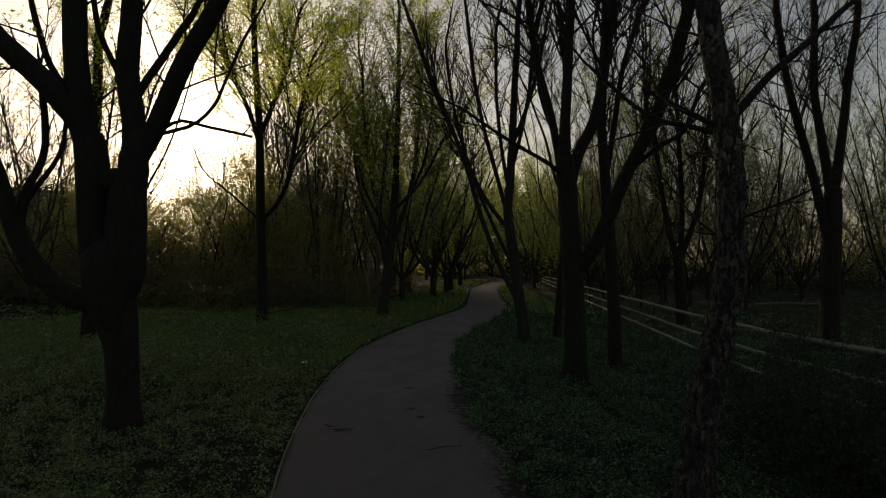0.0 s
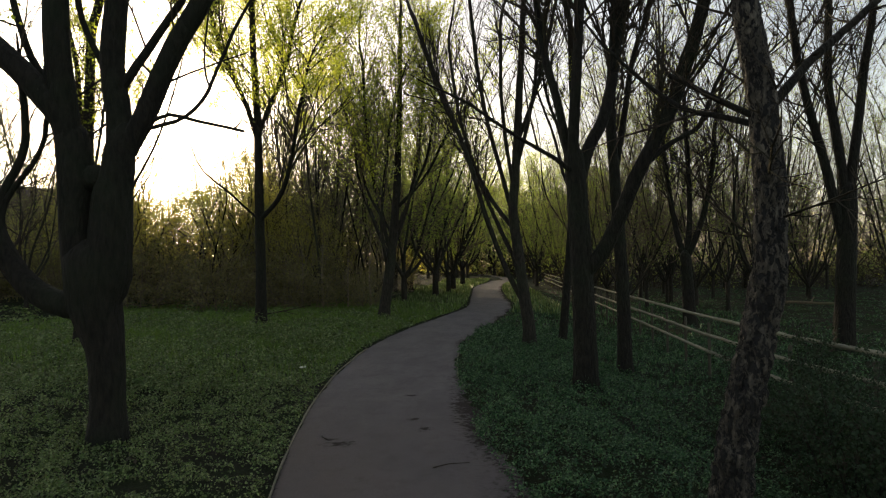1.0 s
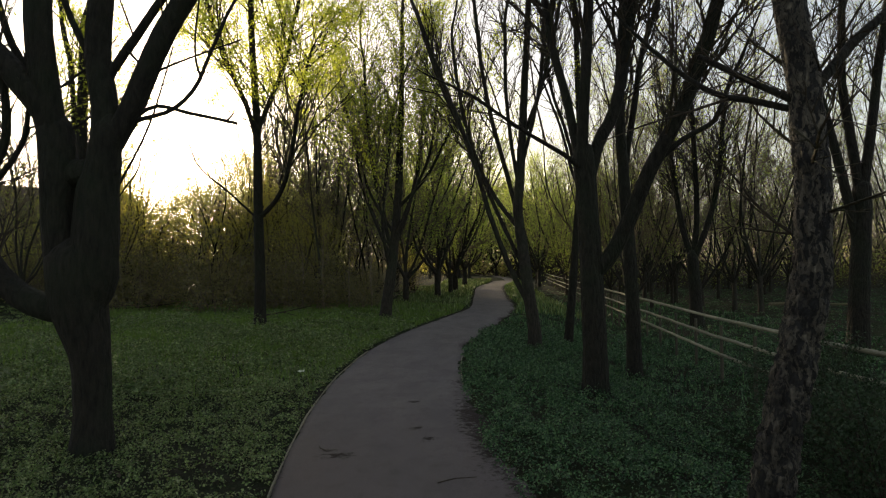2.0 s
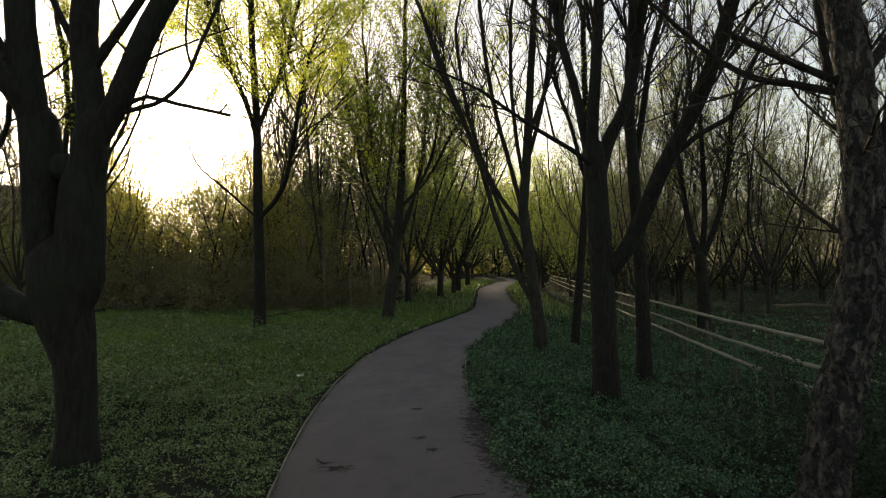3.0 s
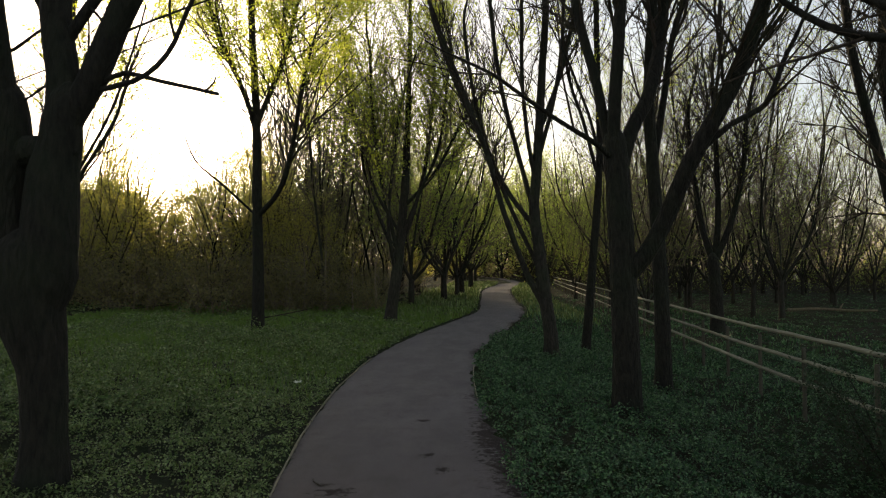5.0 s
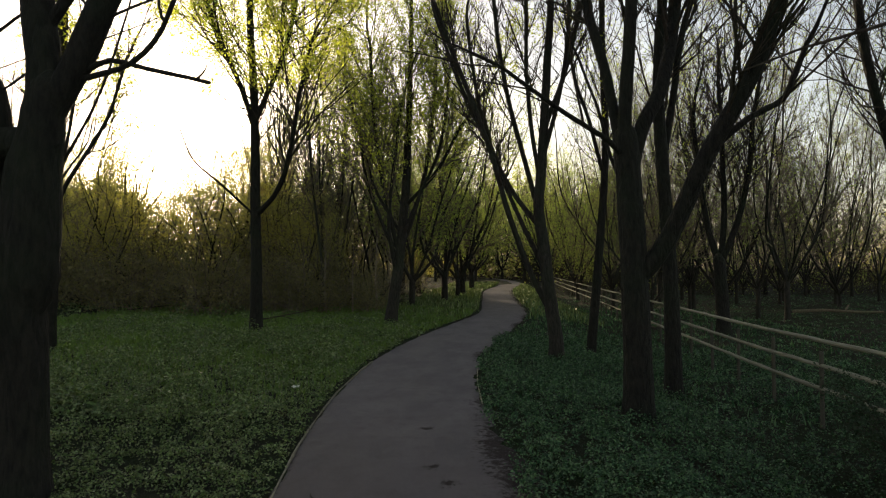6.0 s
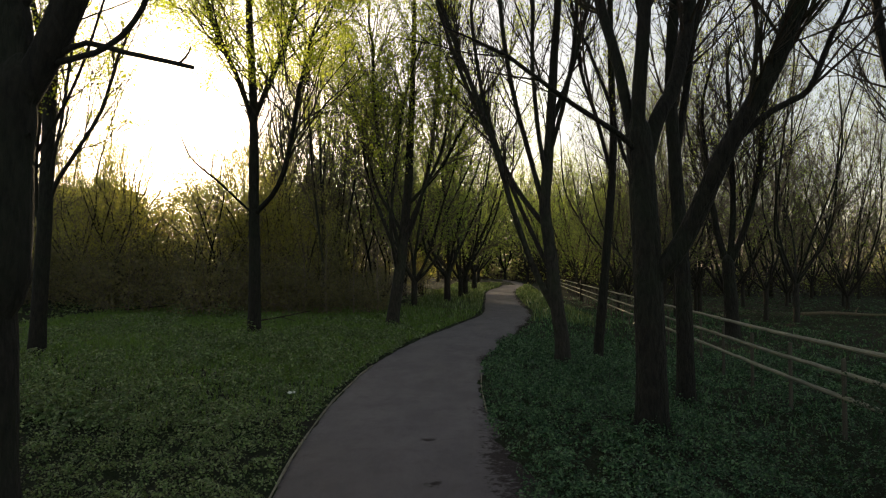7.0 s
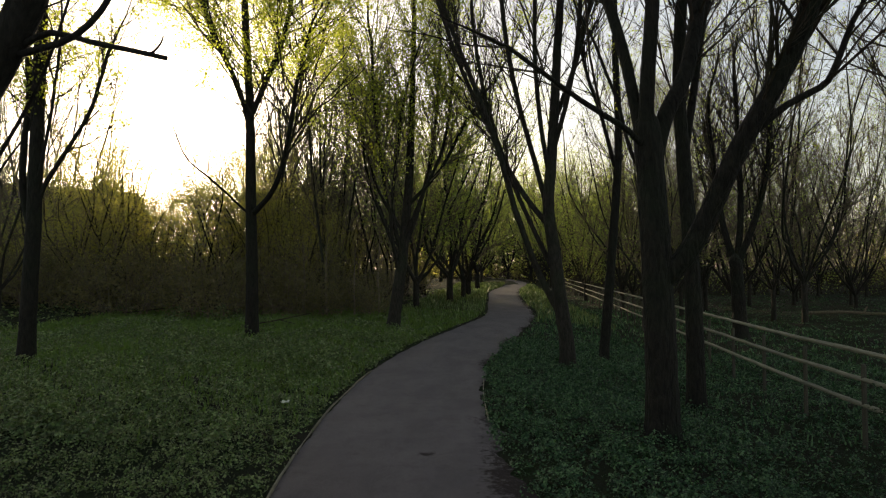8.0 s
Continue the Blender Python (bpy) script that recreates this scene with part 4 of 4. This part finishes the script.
undergrowth("far_woods", 11000, far_arc, lambda x, y: np.where((x / y > -0.53) & (x / y < -0.36), 3.5, 6.5) + 3.5 * np.exp(-((x - 4) / 22) ** 2) + 1.6 * np.sin(0.23 * x) + 1.0 * np.sin(0.61 * x + 1),
            3.0, 0.045, 0.3, 2, LEAF_DARK, "distant belt of scrub and trees in early leaf", 83)


undergrowth("far_woods", 9000, lambda r, n: (r.uniform(-16, 22, n), r.uniform(104, 118, n)), lambda x, y: 13 + 2 * np.sin(0.4 * x) + np.sin(1.1 * x),
            3.0, 0.06, 0.4, 4, LEAF_MID, "green scrub closing the path's end", 84)


# ---- ground cover ----
def tussock(x, y):
    """Uneven swells a hand or two across, between 0 and 1."""
    a = np.sin(13 * x + 3 * np.sin(2.3 * y) + 1.1 * np.sin(9 * y)) * np.sin(15 * y + 3 * np.sin(2.9 * x) + 1.3 * np.sin(7 * x + 1))
    b = np.sin(6.1 * x - 4.2 * y + 2 * np.sin(1.7 * x)) * np.sin(7.3 * y + 3.1 * x + 2 * np.sin(1.3 * y))
    return np.clip(0.5 + 0.42 * a + 0.38 * b, 0, 1)


def herb_bed(name, count, xs, ys, size, height, mat, label, seed, keep, up=1.9, many=9, wide=0.04):
    """Little mounds of leaves that face outward, crowded or sparse."""
    rng = np.random.default_rng(seed)
    n = count // many
    x = rng.uniform(*xs, n * 4)
    y = ys[0] + (ys[1] - ys[0]) * rng.random(n * 4) ** 1.9
    ok = keep(x, y, rng.random(n * 4))
    x, y = np.repeat(x[ok][:n], many), np.repeat(y[ok][:n], many)
    tall = np.repeat(rng.uniform(0.35, 1.0, len(x) // many), many) * (0.1 + 1.3 * tussock(x, y)) * (0.75 + 0.35 * np.sin(1.1 * x + 0.7 * y) * np.sin(0.9 * y))
    a, r = rng.uniform(0, 6.28, len(x)), np.sqrt(rng.random(len(x)))
    dx, dy = r * np.cos(a), r * np.sin(a)
    x, y = x + dx * wide, y + dy * wide
    z = ground_z(x, y) + height * tall * (1.0 - 0.75 * r * r)
    grow = np.clip(0.62 + 0.055 * (y - 3.5), 0.62, 1.2)[:, None] if size < 0.05 else 1.0
    ob = leaves(name, np.stack([x, y, z], 1), 1, size * grow, mat, None, seed, 0.006, np.stack([dx * 1.8, dy * 1.8, np.full(len(x), up)], 1))
    return tagged(ob, label, "plants", kind="stuff")


def bare(x, y):
    """0 where the soil lies bare, 1 where plants close up."""
    return 0.5 + 0.5 * np.sin(1.3 * x + 0.5 * y + 1) * np.sin(0.9 * y - 0.6 * x) + 0.3 * np.sin(3.1 * x + 2.3 * y)


def herbs_left(x, y, u):
    d, s = off_path(x, y)
    return (s < 0) & (d > 0.02) & (u < (0.35 + 0.65 * np.clip(bare(x, y) + 0.25, 0, 1)) * (0.2 + 1.2 * tussock(x, y)))


def herbs_right(x, y, u):
    d, s = off_path(x, y)
    return (s > 0) & (d > -0.03 + 0.12 * np.clip(np.sin(1.9 * y + 1), 0, 1)) & (u < (0.35 + 0.65 * np.clip(bare(y, x) + 0.3, 0, 1)) * (0.2 + 1.2 * tussock(x, y)) * (1 - 0.6 * smooth(1.4, 3.0, x)))


herb_bed("herbs", 250000, (-9, 0.6), (3.2, 16), 0.031, 0.19, HERB, "low green ground herbs with small leaves", 101, herbs_left)
herb_bed("herbs", 170000, (-0.3, 6.6), (3.0, 16), 0.031, 0.18, HERB_SHADED, "low ground herbs beside the path, coloured dark green for shade", 102, herbs_right)
herb_bed("herbs", 28000, (-14, 1), (14, 45), 0.085, 0.12, HERB, "green herbs under the farther trees", 103, lambda x, y, u: (off_path(x, y)[0] > 0.12) & (off_path(x, y)[1] < 0), wide=0.13)
herb_bed("herbs", 45000, (0, 24), (12, 45), 0.055, 0.09, HERB_SHADED, "herbs under the trees beyond the fence, coloured dark green for shade", 107, lambda x, y, u: (off_path(x, y)[0] > 0.12) & (off_path(x, y)[1] > 0), wide=0.13)
herb_bed("herbs", 70000, (-9, 8), (-9, 3.3), 0.05, 0.09, HERB, "low herbs where the path comes from", 105, lambda x, y, u: off_path(x, y)[0] > 0.1, wide=0.08)
herb_bed("herbs", 40000, (-10, -0.6), (7.5, 20), 0.045, 0.34, HERB, "taller clumps of green herbs in the grass", 106,
         lambda x, y, u: (off_path(x, y)[0] > 0.35) & (off_path(x, y)[1] < 0) & (u < 0.9 * bare(1.3 * x, 1.7 * y)), many=60, wide=0.2)
herb_bed("fallen_leaves", 1200, (-9, 8), (3, 24), 0.05, 0.015, LITTER, "scattered brown fallen leaves", 104, lambda x, y, u: off_path(x, y)[0] > 0.02, 2.5, 1)


def grass_bed(name, count, xs, ys, tall, label, seed, keep, mat=GRASS):
    rng = np.random.default_rng(seed)
    x, y = rng.uniform(*xs, count * 2), rng.uniform(*ys, count * 2)
    ok = keep(x, y, rng.random(count * 2))
    x, y = x[ok][:count], y[ok][:count]
    k = len(x)
    z = ground_z(x, y) - 0.01
    a = rng.uniform(0, 6.28, k)
    h = tall * rng.uniform(0.4, 1.2, k)
    bend = h * rng.uniform(0.1, 0.6, k)
    dx, dy = np.cos(a), np.sin(a)
    wd = 0.006 + 0.0006 * y
    foot, mid, tip = (np.stack([x + dx * bend * f, y + dy * bend * f, z + h * g], 1) for f, g in ((0, 0), (0.35, 0.6), (1, 1)))
    side = np.stack([-dy * wd, dx * wd, 0 * wd], 1)
    v = np.stack([foot - side, foot + side, mid + side * 0.8, mid - side * 0.8, tip + side * 0.1, tip - side * 0.1], 1)
    i = np.arange(k)[:, None] * 6
    f = np.concatenate([i + (0, 1, 2, 3), i + (3, 2, 4, 5)])
    return tagged(mesh_object(name, v.reshape(-1, 3), f, mat, flat=True), label, "grass", kind="stuff")


grass_bed("grass", 42000, (-11, -0.5), (7.5, 24), 0.12, "soft green grass under the young trees", 111,
          lambda x, y, u: (off_path(x, y)[0] > 0.1) & (off_path(x, y)[1] < 0) & (u < smooth(7, 12, y) * (0.5 + 0.5 * bare(x * 0.6, y))))
grass_bed("grass", 12000, (0.4, 9), (9, 30), 0.10, "thin grass along the fence, coloured dark for shade", 112,
          lambda x, y, u: (off_path(x, y)[0] > 0.2) & (off_path(x, y)[1] > 0) & (u < 0.6 - 0.35 * smooth(2, 4, x)), HERB_SHADED)
grass_bed("grass", 9000, (-3.2, 3.4), (20, 62), 0.2, "green grass verge along the far path", 113, lambda x, y, u: off_path(x, y)[0] > 0.1, HERB)


# ---- the fence ----
def fence_x(y):
    return 3.66 + 0.046 * max(0.0, y - 9) + 0.1 * min(4.0, max(0.0, 8 - y))


def half_round(length, width, thick, taper=0.0, seed=0):
    """A cleft rail along +y, flat behind, with slightly uneven edges."""
    rng = random.Random(seed)
    bm = bmesh.new()
    rings = []
    for k in range(9):
        f = k / 8
        c = (rng.uniform(-0.003, 0.003), rng.uniform(-0.004, 0.004))
        s = 1 + rng.uniform(-0.06, 0.06)
        rings.append([bm.verts.new((c[0] - thick * s * math.sin(math.pi * j / 6), f * length, c[1] + width / 2 * s * -math.cos(math.pi * j / 6))) for j in range(7)])
    for a, b in zip(rings, rings[1:]):
        for j in range(7):
            bm.faces.new((a[j], a[(j + 1) % 7], b[(j + 1) % 7], b[j]))
    bm.faces.new(rings[0][::-1])
    bm.faces.new(rings[-1])
    bmesh.ops.recalc_face_normals(bm, faces=bm.faces)
    return bm


def fence_post(height, r, seed):
    rng = random.Random(seed)
    bm = bmesh.new()
    rings = []
    for z in (0, height * 0.3, height * 0.7, height - 0.02, height):
        s = r * (0.8 if z == height else 1)
        rings.append([bm.verts.new((s * math.cos(a) * rng.uniform(0.95, 1.05), s * math.sin(a) * rng.uniform(0.95, 1.05), z)) for a in [j * math.pi / 4 for j in range(8)]])
    for a, b in zip(rings, rings[1:]):
        for j in range(8):
            bm.faces.new((a[j], a[(j + 1) % 8], b[(j + 1) % 8], b[j]))
    bm.faces.new(rings[-1])
    return bm


fence = new("rail_fence")
fence.location = (fence_x(3), 3, -0.3)
BACK = -5.8
tagged(fence, "low weathered timber fence with three pale rails", "fence", group="")
POSTS, RAILS = [], []
for i in range(50):
    y = BACK + i * 1.35
    q = part("post", fence_post(0.96, 0.025, i), POST, fence) if i < 4 else new("post", POSTS[i % 4])
    POSTS.append(q.data)
    q.parent = fence
    q.location = (fence_x(y) - fence_x(3) + 0.045, y - 3, float(ground_z(fence_x(y), y)) + 0.3 - 0.12)
for row, z in enumerate((0.115, 0.365, 0.64)):
    for i in range(25):
        y = BACK + i * 2.7
        q = part("rail", half_round(2.69, 0.05, 0.034, seed=row * 7 + i), RAIL, fence) if i < 4 else new("rail", RAILS[-4])
        RAILS.append(q.data)
        q.parent = fence
        turn = -math.atan((fence_x(y + 2.7) - fence_x(y)) / 2.7)
        q.matrix_basis = Matrix.Translation((fence_x(y) - fence_x(3) + 0.006, y - 3, z + 0.3 + 0.003 * math.sin(3.7 * i + row))) @ Matrix.Rotation(turn, 4, "Z")


# ---- path edging, log, debris ----
def edging_board(y0, y1, side, label):
    bm = bmesh.new()
    n = max(3, int((y1 - y0) / 0.25))
    rings = []
    for k in range(n + 1):
        y = y0 + (y1 - y0) * k / n
        x = float(spline(y, 1) + side * (spline(y, 2) / 2 - 0.008))
        z = 0.011 + 0.007 * math.sin(3 * y) + 0.004 * math.sin(7.7 * y + 1)
        rings.append([bm.verts.new(c) for c in ((x - 0.006, y, -0.08), (x + 0.006, y, -0.08), (x + 0.006, y, z - 0.003), (x + 0.004, y, z), (x - 0.004, y, z), (x - 0.006, y, z - 0.003))])
    for a, b in zip(rings, rings[1:]):
        for j in range(6):
            bm.faces.new((a[j], a[(j + 1) % 6], b[(j + 1) % 6], b[j]))
    bm.faces.new(rings[0][::-1])
    bm.faces.new(rings[-1])
    bmesh.ops.recalc_face_normals(bm, faces=bm.faces)
    tagged(part("edging_board", bm, EDGING, None), label, "edging", "boards along the path")


for y0, y1 in ((3.4, 5.35), (5.4, 7.35), (7.4, 9.5), (9.55, 11.6)):
    edging_board(y0, y1, -1, "pale worn timber edging board beside the path")
edging_board(8.6, 10.9, 1, "pale worn timber edging board beside the path")


def fallen_stick(x, y, turn, pts, r, label, twigs=()):
    w = Wood(int(abs(x * 91 + y * 17)))
    w.limb(pts, r, r * 0.5, 0, 0, 0.02)
    for q in twigs:
        w.limb(q, r * 0.5, r * 0.25, 0, 0, 0.02)
    root = new("fallen_stick")
    root.matrix_basis = Matrix.Translation((x, y, max(0.015, float(ground_z(x, y))))) @ Matrix.Rotation(turn, 4, "Z")
    tubes("stick", w.limbs, 6, TWIG, root, 0.05)
    tagged(root, label, "stick")


fallen_stick(-1.05, 5.62, 2.2, [(-0.08, 0, 0.01), (0, 0.012, 0.014), (0.09, -0.01, 0.012)], 0.006, "thin dark twig lying on the path")
fallen_stick(0.05, 4.9, 0.4, [(-0.13, 0, 0.008), (0, 0.03, 0.012), (0.14, 0, 0.01)], 0.005, "thin dark twig lying on the path")
fallen_stick(-5.2, 17.2, 0.3, [(-0.9, 0, 0.02), (0, 0.1, 0.16), (0.8, 0.3, 0.3)], 0.024, "dead branch lying at the wood's edge", [[(0.1, 0.1, 0.18), (0.5, -0.2, 0.1)]])
fallen_stick(-8.3, 20.6, -0.2, [(-1.3, 0, 0.05), (0, 0.1, 0.2), (1.0, 0.2, 0.12)], 0.026, "dead branch lying at the wood's edge", [[(0, 0.1, 0.2), (0.4, 0.5, 0.45)]])
fallen_stick(-10.5, 20.2, 0.5, [(-1.0, 0, 0.05), (0, 0, 0.12), (0.9, 0.1, 0.2)], 0.024, "dead branch lying at the wood's edge")

bm = bmesh.new()
bmesh.ops.create_grid(bm, x_segments=5, y_segments=4, size=0.04)
for v in bm.verts:
    v.co.z = 0.012 * math.sin(90 * v.co.x + 2) * math.cos(70 * v.co.y) + 0.02
bmesh.ops.solidify(bm, geom=bm.faces[:], thickness=0.002)
scrap = part("paper_scrap", bm, plain_material("pale_paper", (0.5, 0.52, 0.4), (0.65, 0.66, 0.55), 0.7, 20.0), None)
scrap.location = (-2.2, 9.0, float(ground_z(-2.2, 9.0)) + 0.08)
tagged(scrap, "crumpled pale scrap of paper caught in the herbs", "litter")

w = Wood(120)
w.limb([(-1.5, 0.45, 0.12), (-0.5, 0.15, 0.18), (0.5, -0.15, 0.14), (1.3, -0.4, 0.16)], 0.065, 0.045)
w.limb([(0.2, 0, 0.2), (0.3, 0.1, 0.3), (0.42, 0.2, 0.38)], 0.04, 0.02)
root = new("fallen_log")
root.location = planted(13.0, 26.4, 0.0)
tubes("trunk", w.limbs, 10, TWIG_PALE, root, 0.06, 3)
tagged(root, "fallen grey log lying in the grass", "log")


# ---- the house glimpsed through the trees ----
BRICK = plain_material("brown_brick", (0.16, 0.09, 0.06), (0.24, 0.15, 0.10), 0.9, 3.0)
TILE = plain_material("roof_tile", (0.07, 0.05, 0.045), (0.12, 0.09, 0.08), 0.85, 4.0)
PAINT = plain_material("white_paint", (0.7, 0.7, 0.68), (0.82, 0.82, 0.8), 0.5, 2.0)
PANE, _n, _l, _b = material("window_glass")
_b.inputs["Base Color"].default_value = (0.03, 0.035, 0.04, 1)
_b.inputs["Roughness"].default_value = 0.08


def block(x0, y0, z0, x1, y1, z1):
    bm = bmesh.new()
    bmesh.ops.create_cube(bm, size=1, matrix=Matrix.Translation(((x0 + x1) / 2, (y0 + y1) / 2, (z0 + z1) / 2)) @ Matrix.Diagonal((x1 - x0, y1 - y0, z1 - z0, 1)))
    bmesh.ops.bevel(bm, geom=bm.edges[:], offset=0.02, segments=1, affect="EDGES")
    return bm


house = new("house")
house.matrix_basis = Matrix.Translation((-37.6, 55, 0.3)) @ Matrix.Rotation(radians(48), 4, "Z")
tagged(house, "brown brick two-storey house with a tiled roof beyond the trees", "house")
part("wall", block(-6, -4, 0, 6, 4, 5.2), BRICK, house)
bm = bmesh.new()
ridge = [bm.verts.new(c) for c in ((-6.4, -4.5, 5.1), (6.4, -4.5, 5.1), (6.4, 4.5, 5.1), (-6.4, 4.5, 5.1), (-6.4, 0, 8.4), (6.4, 0, 8.4))]
for f in ((0, 1, 5, 4), (2, 3, 4, 5), (1, 2, 5), (3, 0, 4), (3, 2, 1, 0)):
    bm.faces.new([ridge[i] for i in f])
part("roof", bm, TILE, house)
part("chimney", block(3.2, -0.4, 7.6, 4.0, 0.4, 9.3), BRICK, house)
for z in (0.9, 3.5):
    for x in (-4.4, -1.5, 1.5, 4.4):
        win = part("window", block(x - 0.75, -4.06, z, x + 0.75, -3.98, z + 1.25), PAINT, house)
        for dx in (-0.36, 0.36):
            part("pane", block(x + dx - 0.3, -4.075, z + 0.1, x + dx + 0.3, -4.05, z + 1.15), PANE, win)
